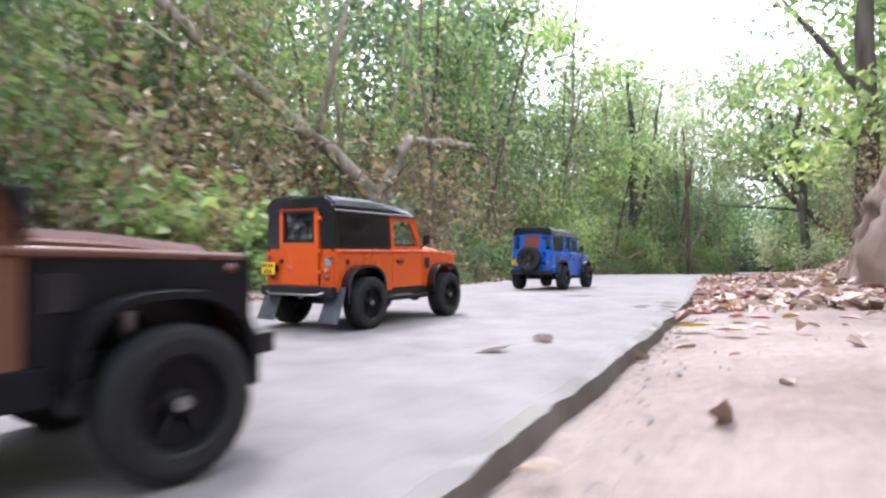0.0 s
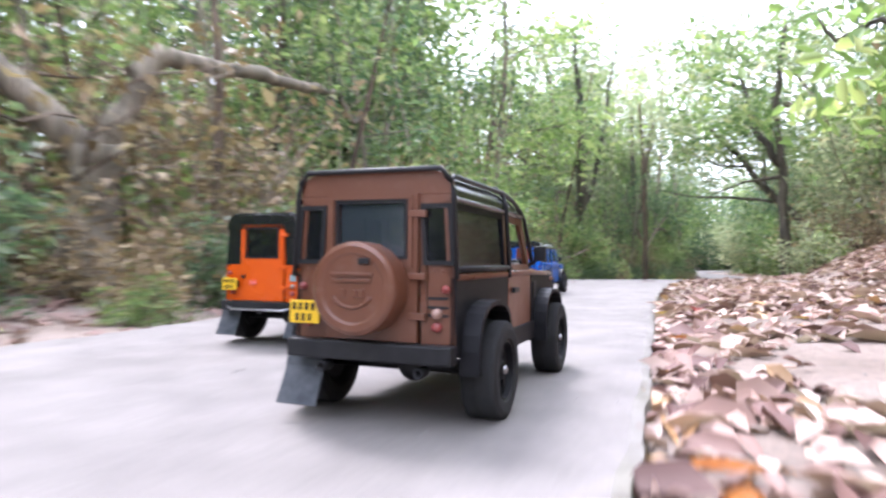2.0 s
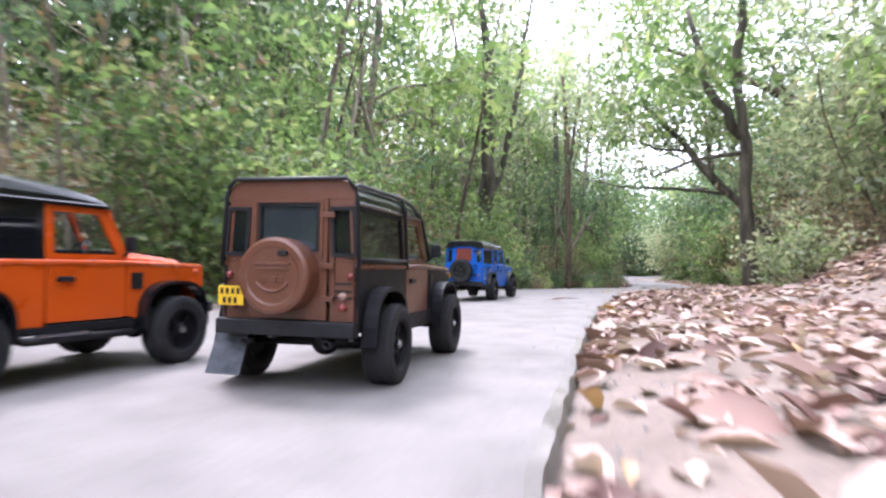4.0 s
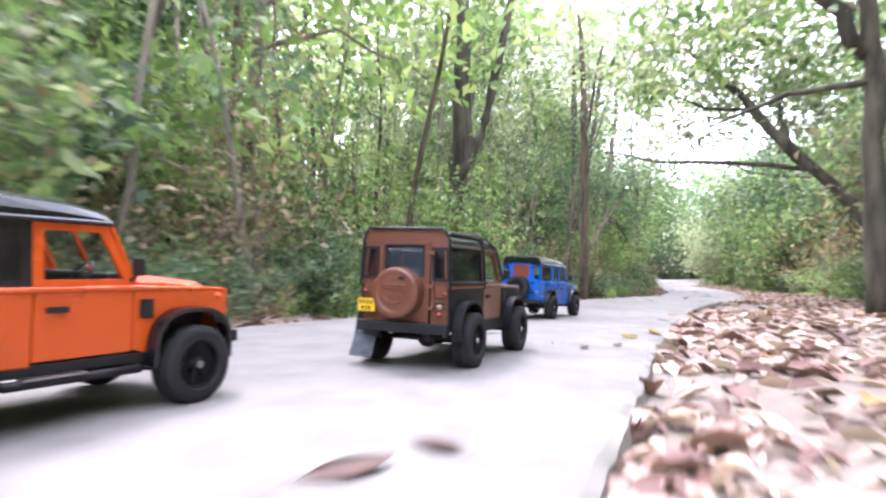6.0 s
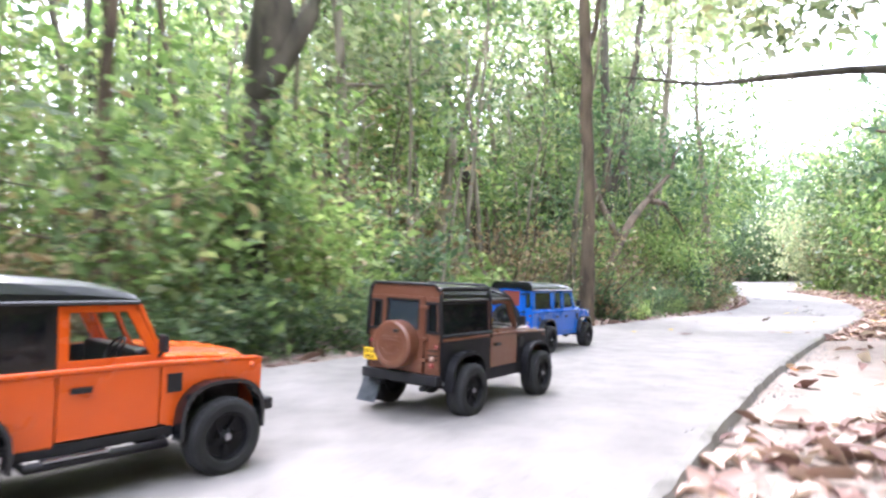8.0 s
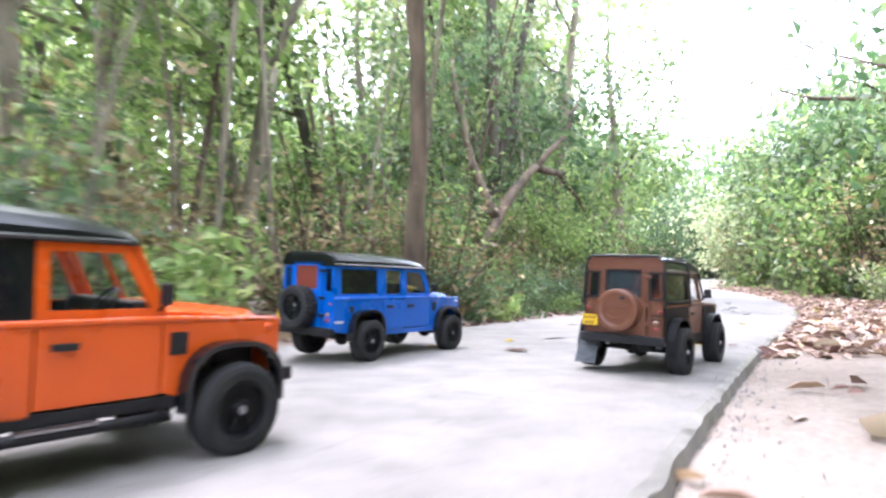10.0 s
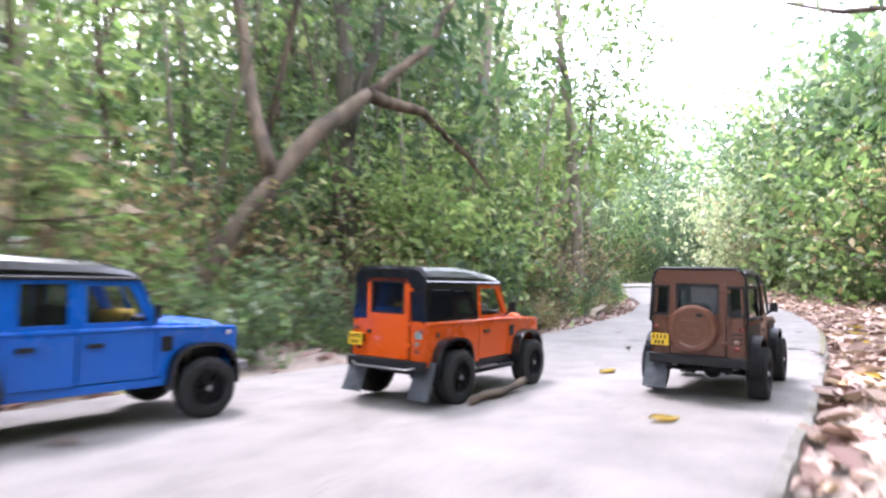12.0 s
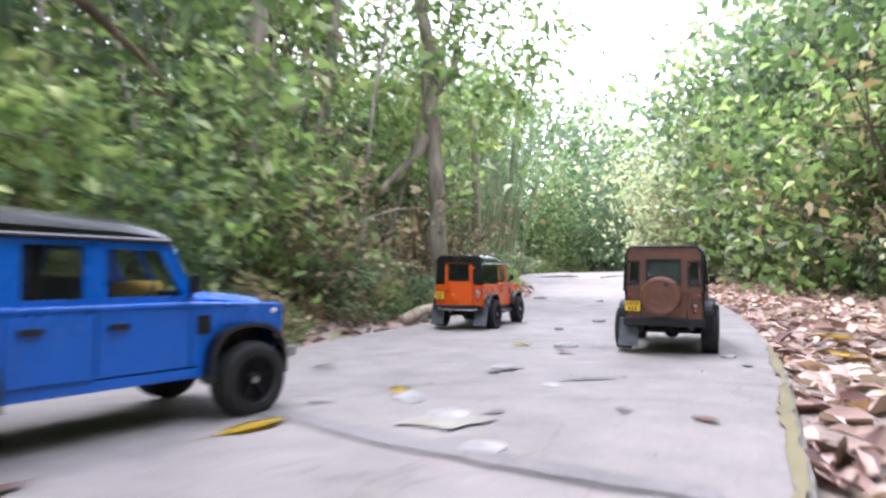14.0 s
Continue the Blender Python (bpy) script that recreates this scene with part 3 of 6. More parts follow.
    part("rear_window", boxes((xr - 0.002, xr, wy0 - 0.001, wy1 + 0.001, 0.155, 0.204)), {"orange": DARK_GLASS, "brown": PANE, "blue": RED_GLASS}[kind], rdoor)
    bm = bmesh.new()
    frame_panel(bm, (wy0 - 0.003, wy1 + 0.003, 0.153, 0.206), [(wy0, wy1, 0.156, 0.203)], 0.003, axis="x", at=xr - 0.0055)
    part("window_seal", bm, PLASTIC if kind != "blue" else BLUE, rdoor)
    if kind == "brown":
        bm = bmesh.new()
        frame_panel(bm, (-0.0425, 0.0425, 0.146, 0.2095), [(-0.039, 0.039, 0.1465, 0.2065)], 0.003, axis="x", at=xr - 0.0065)
        part("raised_frame", bm, BROWN, rdoor)
        for y in (-0.07, -0.062, 0.062, 0.07):
            part("rivet", lathe(bmesh.new(), [(0.0016, 0), (0.0013, 0.001), (0.0002, 0.0014)], 8), BROWN, car, place=pose(xr - 0.0005, y, 0.143, 0, 0, 90))
    part("door_handle", boxes((xr - 0.009, xr - 0.004, 0.036, 0.043, 0.118, 0.124), bevel=0.001), PLASTIC, rdoor)
    for z in (0.1, 0.135, 0.19):
        part("hinge", boxes((xr - 0.007, xr - 0.002, -0.056, -0.04, z, z + 0.006), bevel=0.0008), body if kind != "blue" else PLASTIC, rdoor)
    # roof
    roof_mat = BLACK
    section = [(-0.08, zg - 0.002), (0.08, zg - 0.002), (0.079, zg + 0.01), (0.073, zg + 0.02), (0.06, zg + 0.026), (-0.06, zg + 0.026), (-0.073, zg + 0.02), (-0.079, zg + 0.01)]
    bm = bmesh.new()
    ringlist = []
    x0 = xr - 0.004 if kind != "brown" else xr + 0.0085
    for x, k in ((x0, 0.9 if kind != "brown" else 1.0), (x0 + 0.008, 1.0), ((xr + xt) / 2, 1.03), (xt - 0.05, 0.86), (xt - 0.012, 0.62), (xt + 0.001, 0.45), (xt + 0.006, 0.2)):
        ringlist.append([bm.verts.new((x, y * (1 if k > 0.8 else 0.985), zg - 0.002 + (z - zg + 0.002) * k)) for y, z in section])
    for a, b in zip(ringlist, ringlist[1:]):
        for i in range(len(section)):
            bm.faces.new((a[i], a[(i + 1) % 8], b[(i + 1) % 8], b[i]))
    bm.faces.new(ringlist[0][::-1])
    bm.faces.new(ringlist[-1])
    bmesh.ops.recalc_face_normals(bm, faces=list(bm.faces))
    roof = part("roof", bm, roof_mat, car, "glossy black roof", smooth=False)
    for y in (-0.04, -0.013, 0.013, 0.04):
        part("roof_rib", tube(bmesh.new(), [(xr + 0.02, y, zg + 0.023), ((xr + xt) / 2, y, zg + 0.0245), (xt - 0.05, y, zg + 0.0205)], 0.003, 8), roof_mat, roof, smooth=True)
    for s in (-1, 1):
        part("gutter", tube(bmesh.new(), [(xr, s * 0.079, zg + 0.001), (xt + 0.003, s * 0.079, zg + 0.001)], 0.0025, 6), roof_mat, roof)
    if kind == "brown":
        # outer tube cage over roof and pillars
        for s in (-1, 1):
            part("cage_rail", tube(bmesh.new(), [(xr - 0.002, s * 0.0845, zw - 0.002), (xr - 0.002, s * 0.0805, zg + 0.008), (xr - 0.001, s * 0.0775, zg + 0.018), (xr + 0.012, s * 0.0765, zg + 0.0215), (xb, s * 0.0765, zg + 0.022), (xt - 0.04, s * 0.0775, zg + 0.016), (xt - 0.006, s * 0.0785, zg + 0.006), (xt + 0.004, s * 0.08, zg - 0.002), (xa + 0.001, s * 0.0845, zw + 0.012)], 0.0025, 8), PLASTIC, car, smooth=True)
            part("cage_post", tube(bmesh.new(), [(xb - 0.004, s * 0.0855, zw - 0.004), (xb - 0.004, s * 0.0805, zg + 0.006), (xb - 0.004, s * 0.0765, zg + 0.022)], 0.0026, 8), PLASTIC, car, smooth=True)
            part("cage_side_rail", tube(bmesh.new(), [(xr, s * 0.0845, zw + 0.007), (xb, s * 0.0845, zw + 0.007)], 0.0026, 8), PLASTIC, car, smooth=True)
        for x in (xr - 0.004, xb - 0.004):
            part("cage_hoop", tube(bmesh.new(), [(x, -0.0775, zg + 0.017), (x, -0.069, zg + 0.0275), (x, 0.069, zg + 0.0275), (x, 0.0775, zg + 0.017)], 0.0026, 8), PLASTIC, car, smooth=True)
    # windscreen and bonnet
    for a, b in (((-0.076, -0.068), (-0.079, -0.071)), ((0.068, 0.076), (0.071, 0.079)), ((-0.003, 0.003), (-0.003, 0.003))):
        bm = bmesh.new()
        v = [bm.verts.new(p) for p in ((xa, b[0], zwin0), (xa, b[1], zwin0), (xt + 0.002, a[1], zg), (xt + 0.002, a[0], zg), (xa + 0.005, b[0], zwin0), (xa + 0.005, b[1], zwin0), (xt + 0.007, a[1], zg), (xt + 0.007, a[0], zg))]
        for f in ((0, 1, 2, 3), (7, 6, 5, 4), (0, 4, 5, 1), (1, 5, 6, 2), (2, 6, 7, 3), (3, 7, 4, 0)):
            bm.faces.new([v[i] for i in f])
        bmesh.ops.recalc_face_normals(bm, faces=list(bm.faces))
        part("windscreen_pillar", bm, body, car)
    bm = bmesh.new()
    v = [bm.verts.new(p) for p in ((xa + 0.002, -0.075, zwin0), (xa + 0.002, 0.075, zwin0), (xt + 0.004, 0.072, zg), (xt + 0.004, -0.072, zg))]
    bm.faces.new(v)
    bmesh.ops.solidify(bm, geom=list(bm.faces), thickness=0.001)
    part("windscreen", bm, CLEAR, car).visible_shadow = False
    part("bulkhead", boxes((xa - 0.004, xa + 0.006, -HALF + 0.004, HALF - 0.004, 0.075, zwin0), bevel=0.001), body, car)
    hood = bmesh.new()
    prof = [(-0.074, 0.0), (0.074, 0.0), (0.074, 0.006), (0.05, 0.0085), (0.046, 0.014), (-0.046, 0.014), (-0.05, 0.0085), (-0.074, 0.006)]
    rings = []
    for x, zb, k in ((xa + 0.004, 0.138, 1.0), (xa + 0.05, 0.136, 1.0), (xf - 0.02, 0.130, 0.9), (xf - 0.004, 0.1265, 0.5)):
        rings.append([hood.verts.new((x, y, zb + z * k)) for y, z in prof])
    for a, b in zip(rings, rings[1:]):
        for i in range(8):
            hood.faces.new((a[i], a[(i + 1) % 8], b[(i + 1) % 8], b[i]))
    hood.faces.new(rings[0][::-1])
    hood.faces.new(rings[-1])
    bmesh.ops.recalc_face_normals(hood, faces=list(hood.faces))
    part("bonnet", hood, body, car, "bonnet with a raised centre")
    for s in (-1, 1):
        a, b = sorted((s * 0.07, s * (HALF - 0.001)))
        bm = bmesh.new()
        v = [(xa + 0.004, 0.13), (xf, 0.122), (xf, 0.1275), (xf - 0.012, 0.1325), (xa + 0.004, 0.139)]
        part("wing_top", prism(bm, v, a, b, bevel=0.001), tub if kind == "brown" else body, car)
    part("grille_panel", boxes((xf - 0.006, xf, -HALF + 0.002, HALF - 0.002, 0.07, 0.124), bevel=0.001), body, car)
    g = part("grille", boxes((xf, xf + 0.003, -0.034, 0.034, 0.084, 0.122), bevel=0.0008), PLASTIC, car)
    for z in np.linspace(0.089, 0.117, 5):
        part("grille_bar", boxes((xf + 0.003, xf + 0.005, -0.033, 0.033, z - 0.001, z + 0.001)), PLASTIC, g)
    # bumpers, flaps, exhaust, tow parts
    bm = boxes((xf + 0.004, xf + 0.018, -0.088, 0.088, 0.068, 0.083), bevel=0.003)
    fb = part("front_bumper", bm, PLASTIC, car)
    if long:
        for s in (-1, 1):
            part("bumper_end", boxes((xf + 0.002, xf + 0.02, s * 0.085 - 0.006, s * 0.085 + 0.006, 0.069, 0.082), bevel=0.003), CHROME, fb, "shiny bumper end cap")
    part("rear_bumper", boxes((xr - 0.014, xr + 0.004, -0.084, 0.084, 0.062, 0.079), bevel=0.002), PLASTIC, car)
    if kind == "orange":
        part("tow_bar", tube(bmesh.new(), [(xr - 0.013, -0.07, 0.069), (xr - 0.021, -0.055, 0.065), (xr - 0.021, 0.055, 0.065), (xr - 0.013, 0.07, 0.069)], 0.0022, 8), CHROME, car, smooth=True)
    for s in (-1, 1):
        if kind == "blue" or (kind == "brown" and s < 0):
            continue
        bm = bmesh.new()
        y0 = s * 0.075
        pts = [(xr + 0.012, 0.078), (xr + 0.004, 0.05), (xr - 0.012, 0.016)]
        for (xa_, za), (xb_, zb_) in zip(pts, pts[1:]):
            v = [bm.verts.new(p) for p in ((xa_, y0 - 0.021, za), (xa_, y0 + 0.021, za), (xb_, y0 + 0.022, zb_), (xb_, y0 - 0.022, zb_))]
            bm.faces.new(v)
        bmesh.ops.remove_doubles(bm, verts=list(bm.verts), dist=1e-4)
        bmesh.ops.recalc_face_normals(bm, faces=list(bm.faces))
        bmesh.ops.solidify(bm, geom=list(bm.faces), thickness=0.0022)
        part("mud_flap", bm, FLAP, car, "dusty grey rubber mud flap")
    if kind == "brown":
        for y in (-0.052, 0.048):
            bm = lathe(bmesh.new(), [(0.005, 0), (0.005, 0.016), (0.0038, 0.016), (0.0038, 0.002), (0.0005, 0.002)], 14)
            part("exhaust", bm, PLASTIC, car, smooth=True, place=pose(xr + 0.004, y, 0.054, 0, 0, 90))
    # spare wheel
    if kind == "brown":
        bm = lathe(bmesh.new(), [(0.0003, 0.0275), (0.018, 0.0275), (0.03, 0.0275), (0.0325, 0.0285), (0.038, 0.0285), (0.0415, 0.0265), (0.0425, 0.023), (0.0425, 0.0), (0.0003, 0.0)], 64)
        cover = part("spare_wheel_cover", bm, BROWN, car, "brown moulded spare wheel cover with raised emblem", place=pose(xr - 0.004, 0.004, 0.127, 0, 0, 90))
        for z, w in ((0.013, 0.021), (0.0075, 0.019)):
            part("raised_bar", boxes((-w, w, 0.027, 0.0296, z - 0.0015, z + 0.0015), bevel=0.0006), BROWN, cover)
        for x in (-0.01, -0.003, 0.009):
            part("raised_bar", boxes((x - 0.0025, x + 0.0025, 0.027, 0.0292, -0.0075, -0.0005), bevel=0.0008), BROWN, cover)
        for a0, a1, r in ((200, 340, 0.02),):
            bm = tube(bmesh.new(), [(r * math.cos(radians(a)), 0.0277, -0.002 + r * 0.75 * math.sin(radians(a))) for a in np.linspace(a0, a1, 9)], 0.0016, 6)
            part("raised_arc", bm, BROWN, cover, smooth=True)
        part("raised_knob", boxes((-0.018, -0.007, 0.027, 0.031, 0.022, 0.0275), bevel=0.001), PLASTIC, cover)
    if kind == "blue":
        sp = new("spare_wheel")
        sp.parent = car
        sp.matrix_basis = pose(xr - 0.026, 0.004, 0.118, 0, 0, 90)
        part("tyre", tyre_mesh(), RUBBER, sp)
        part("rim", rim_mesh(), BLACK, sp)
    # number plate with bars, lamps and decals
    py = 0.064
    pz = 0.104 if kind != "orange" else 0.108
    pl = part("number_plate", boxes((xr - 0.0155, xr - 0.0135, py - 0.016, py + 0.016, pz - 0.0105, pz + 0.0105), bevel=0.0008), PLATE, car, "yellow two-line number plate")
    for row, zc in ((0, pz + 0.005), (1, pz - 0.005)):
        for k in range(4 if row == 0 else 3):
            y = py + 0.011 - k * 0.0068 - row * 0.0034
            part("plate_bar", boxes((xr - 0.0162, xr - 0.0154, y - 0.0017, y + 0.0017, zc - 0.0034, zc + 0.0034)), PLASTIC, pl)
    part("plate_bracket", boxes((xr - 0.0135, xr, py - 0.01, py + 0.01, pz - 0.006, pz + 0.006)), PLASTIC, car)
    if kind == "orange":
        part("badge", boxes((xr - 0.0015, xr + 0.001, -0.074, -0.06, 0.114, 0.126), bevel=0.0004), GREY, car)
        part("badge", boxes((xr - 0.006, xr - 0.0038, 0.012, 0.026, 0.108, 0.114), bevel=0.0004), PINK, car)
        part("fuel_flap", boxes((0.02 + xr + 0.01, 0.02 + xr + 0.019, -HALF - 0.0012, -HALF + 0.001, 0.116, 0.124), bevel=0.0005), PLASTIC, car)
    if kind == "blue":
        part("badge", boxes((0.004 + xr, 0.03 + xr, -HALF - 0.001, -HALF + 0.001, 0.088, 0.093)), WHITE, car)
        part("fuel_flap", boxes((0.05 + xr, 0.064 + xr, -HALF - 0.0012, -HALF + 0.001, 0.108, 0.122), bevel=0.0005), PLASTIC, car)
    if kind == "brown":
        for z in (0.103, 0.110, 0.118):
            part("badge", boxes((xr - 0.0012, xr + 0.001, -0.076, -0.056, z, z + 0.0024)), PLASTIC, car)
    # cabin
    part("dashboard", boxes((xa - 0.026, xa - 0.006, -0.07, 0.07, 0.118, 0.154), bevel=0.004), PLASTIC, car)
    part("cabin_floor", boxes((xr + 0.012, xa - 0.008, -0.07, 0.07, 0.098, 0.102)), PLASTIC, car)
    for s in (-1, 1):
        a, b = sorted((s * 0.0705, s * 0.0735))
        part("inner_lining", lean(boxes((xr + 0.014, xa - 0.012, a, b, 0.1, 0.1475))), PLASTIC, car)
        part("pillar_lining", lean(boxes((xb - 0.004, xb + 0.006, a, b, 0.148, 0.2))), PLASTIC, car)
    part("headlining", boxes((xr + 0.012, xt - 0.004, -0.066, 0.066, 0.199, 0.2015)), PLASTIC, car)
    bm = bmesh.new()
    tube(bm, [(0.016 * math.cos(a), 0.016 * math.sin(a), 0) for a in np.linspace(0, 2 * math.pi, 17)], 0.0018, 6, cap=False)
    tube(bm, [(-0.015, 0, 0), (0.015, 0, 0)], 0.0016, 6)
    tube(bm, [(0, 0, 0), (0, 0, -0.02)], 0.002, 6)
    part("steering_wheel", bm, PLASTIC, car, smooth=True, place=pose(xa - 0.034, -0.036, 0.152, 0, -55, 0))
    for y in (-0.036, 0.036):
        seat = part("seat", boxes((xb + 0.006, xb + 0.05, y - 0.024, y + 0.024, 0.1, 0.118), bevel=0.004), PLASTIC, car)
        part("backrest", boxes((xb - 0.004, xb + 0.01, y - 0.024, y + 0.024, 0.118, 0.168), bevel=0.004), PLASTIC if kind != "blue" else RUBBER, seat)
    if kind == "blue":
        part("yellow_cloth", lathe(bmesh.new(), [(0.0003, -0.03), (0.012, -0.026), (0.013, 0.0), (0.011, 0.026), (0.0003, 0.03)], 12), YELLOW, car, "crumpled yellow cloth on the dash", smooth=True, place=pose(xa - 0.04, -0.03, 0.152, 0, 0, 70))
    if kind == "brown":
        part("paper_map", boxes((xa - 0.05, xa - 0.026, -0.074, -0.02, 0.147, 0.15), bevel=0.001), WHITE, car, "white folded paper on the dash")
    raise_body(car, {"orange": 1.065, "brown": 1.03, "blue": 1.1}[kind])
    wheels = [make_wheel(car, x, s) for x in (0.0, L) for s in (-1, 1)]
    return car, wheels


orange_car, orange_wheels = make_car("orange", "orange toy off-road car with gloss black roof and mud flaps")
brown_car, brown_wheels = make_car("brown", "brown and black toy off-road car with covered spare wheel")
blue_car, blue_wheels = make_car("blue", "long blue toy off-road car with black roof and spare wheel")


# ---- ground and path ----
def make_ground():
    ys = np.concatenate([np.linspace(-80, -12, 8)[:-1], np.arange(-12, 28, 0.16), np.linspace(28, 160, 30)])
    ds = np.array([-120, -60, -30, -18, -12, -9, -7, -5.5, -4.5, -3.8, -3.2, -2.8, -2.5, -2.2, -2.0, -1.85, -1.7, -1.58, -1.48, -1.38, -1.3, -1.22, -1.1, -0.6, -0.12, 0.0, 0.06, 0.12, 0.2, 0.3, 0.42, 0.56, 0.72, 0.9, 1.1, 1.3, 1.5, 1.75, 2.0, 2.3, 2.6, 3.0, 3.5, 4.2, 5, 6.5, 9, 14, 25, 50, 110])
    verts, faces = [], []
    for y in ys:
        yc = min(max(y, -11.5), 59)
        sh = math.sin(heading(yc))
        for d in ds:
            x = edge_x(yc) + d / sh
            if abs(d) > 7 or y < -12 or y > 40:
                e = abs(d) if d > 0 else abs(d + WIDTH)
                z = road_z(yc) + (0.25 * min(e, 6) + 0.03 * e)
                if d <= 0:
                    z = road_z(yc) - 0.03 + 0.03 * e
                if -WIDTH <= d <= 0:
                    z = road_z(yc) - 0.05
            else:
                z = ground_z(x, yc)
            verts.append((x, y, z))
    n = len(ds)
    for i in range(len(ys) - 1):
        for j in range(n - 1):
            a = i * n + j
            faces.append((a, a + 1, a + n + 1, a + n))
    return tagged(pydata("ground", verts, faces, SOIL, smooth=True), "brown soil with leaf litter rising to a bank", "ground", kind="structure")


make_ground()


def make_road():
    ys = np.concatenate([np.arange(-11.0, -0.5, 0.1), np.arange(-0.5, 17.0, 0.025), np.arange(17.0, 45.0, 0.08)])
    rnd = random.Random(4)
    verts, faces, mats = [], [], []
    cross = [-WIDTH, -WIDTH, -WIDTH + 0.008, -WIDTH + 0.05, -0.85, -0.6, -0.35, -0.16, -0.05, -0.012, 0.0, 0.022]
    n = len(cross)
    for y in ys:
        h = heading(y)
        wob_r = 0.007 * noise.noise((y * 1.7, 3.1, 0)) + 0.006 * noise.noise((y * 7, 9.1, 0)) + 0.004 * noise.noise((y * 17, 4.1, 0)) + 0.003 * noise.noise((y * 37, 5.3, 0))
        wob_l = 0.03 * noise.noise((y * 1.3, 7.7, 0)) + 0.012 * noise.noise((y * 6, 1.1, 0))
        for k, d in enumerate(cross):
            dd = d + (wob_l if k < 4 else 0) + (wob_r if k >= 8 else 0)
            x = edge_x(y) + dd / math.sin(h)
            z = road_z(y) + 0.003 * noise.noise((x * 2.1, y * 2.1, 0)) * (1 if 3 < k < 8 else 0.3)
            if k == 0:
                z -= 0.12
            elif k in (1,):
                z -= 0.01
            elif k in (2, 9):
                z -= 0.002 + 0.007 * max(0, noise.noise((y * 19, 8, 0)))
            elif k == 10:
                z -= 0.009 + 0.01 * max(0, noise.noise((y * 11, 2, 0)) + 0.6 * noise.noise((y * 31, 5, 0)))
            elif k == 11:
                z -= 0.12
            verts.append((x, y, z))
    for i in range(len(ys) - 1):
        for j in range(n - 1):
            a = i * n + j
            faces.append((a, a + 1, a + n + 1, a + n))
            mats.append(2 if j == n - 2 and ys[i] < 2.4 else 1 if j in (0, n - 2, n - 3) else 0)
    ob = pydata("road", verts, faces, ROAD, smooth=False)
    ob.data.materials.append(KERB)
    ob.data.materials.append(DIRTY)
    ob.data.polygons.foreach_set("material_index", mats)
    return tagged(ob, "narrow pale concrete path with a worn mossy edge", "path", kind="structure")


make_road()


def earth_bank(y0, length, tall, near):
    """A cut face of reddish earth above the verge, with a rough crumbling front."""
    verts, faces, nu, nv = [], [], 60, 26
    for i in range(nu):
        y = y0 + length * i / (nu - 1)
        along = i / (nu - 1)
        swell = min(1.0, along / 0.18) * min(1.0, (1 - along) / 0.72) ** 0.85
        for j in range(nv):
            u = j / (nv - 1)
            d = near + 0.25 * (1 - swell) + (0.28 * u if u < 0.6 else 0.168 + 2.0 * (u - 0.6))
            h = swell * (tall * min(1, u / 0.6) ** 0.7 + (0.3 * (u - 0.6) if u > 0.6 else 0))
            x, yy = beside(y, d)
            n = noise.noise((x * 4, yy * 4, h * 5)) * 0.11 + noise.noise((x * 13, yy * 13, h * 15)) * 0.05 + noise.noise((x * 31, yy * 31, h * 35)) * 0.02
            h *= 1 + 0.3 * noise.noise((x * 5, yy * 5, 7.0))
            x, yy = beside(y, d - n * swell)
            verts.append((x, yy, (road_z(y) - 0.06 if u == 0 else ground_z(x, yy) - 0.05 * (1 - swell)) + h if u < 0.62 else max(road_z(y) + h, ground_z(x, yy) - 0.01)))
    for i in range(nu - 1):
        for j in range(nv - 1):
            a = i * nv + j
            faces.append((a, a + 1, a + nv + 1, a + nv))
    return tagged(pydata("earth_bank", verts, faces, EARTH, smooth=True), "cut face of crumbling reddish-brown earth above the verge", "bank", kind="structure")


earth_bank(2.5, 2.3, 0.54, 0.66)


# ---- leaves ----
def leaf_cloud(centres, normals, sizes, rnd, slim=0.42, fold=0.25, droop=0.25, cheap=False):
    """Folded leaves of six corners each: arrays of corners and faces."""
    n = len(centres)
    c, nrm = np.asarray(centres, float), np.asarray(normals, float)
    nrm = nrm / (np.linalg.norm(nrm, axis=1, keepdims=True) + 1e-9)
    r = rnd.normal(size=(n, 3))
    along = r - nrm * (r * nrm).sum(1, keepdims=True)
    along /= np.linalg.norm(along, axis=1, keepdims=True) + 1e-9
    side = np.cross(nrm, along)
    s = np.asarray(sizes, float)[:, None]
    w = s * slim * rnd.uniform(0.75, 1.2, (n, 1))
    base, tip = c - along * s * 0.5, c + along * s * 0.5 - nrm * s * droop
    l1, l2 = c - along * s * 0.2 + side * w * 0.5 + nrm * w * fold, c + along * s * 0.18 + side * w * 0.42 + nrm * (w * fold - s * droop * 0.35)
    r1, r2 = c - along * s * 0.2 - side * w * 0.5 + nrm * w * fold, c + along * s * 0.18 - side * w * 0.42 + nrm * (w * fold - s * droop * 0.35)
    if cheap:
        v = np.stack([base, c + side * w * 0.5 + nrm * w * fold, tip, c - side * w * 0.5 + nrm * w * fold], 1).reshape(-1, 3)
        return v, np.arange(n * 4).reshape(-1, 4)
    v = np.stack([base, l1, l2, tip, r2, r1], 1).reshape(-1, 3)
    i = np.arange(n)[:, None] * 6
    f = np.concatenate([i + np.array([0, 1, 2, 3]), i + np.array([0, 3, 4, 5])], 1).reshape(-1, 4)
    return v, f


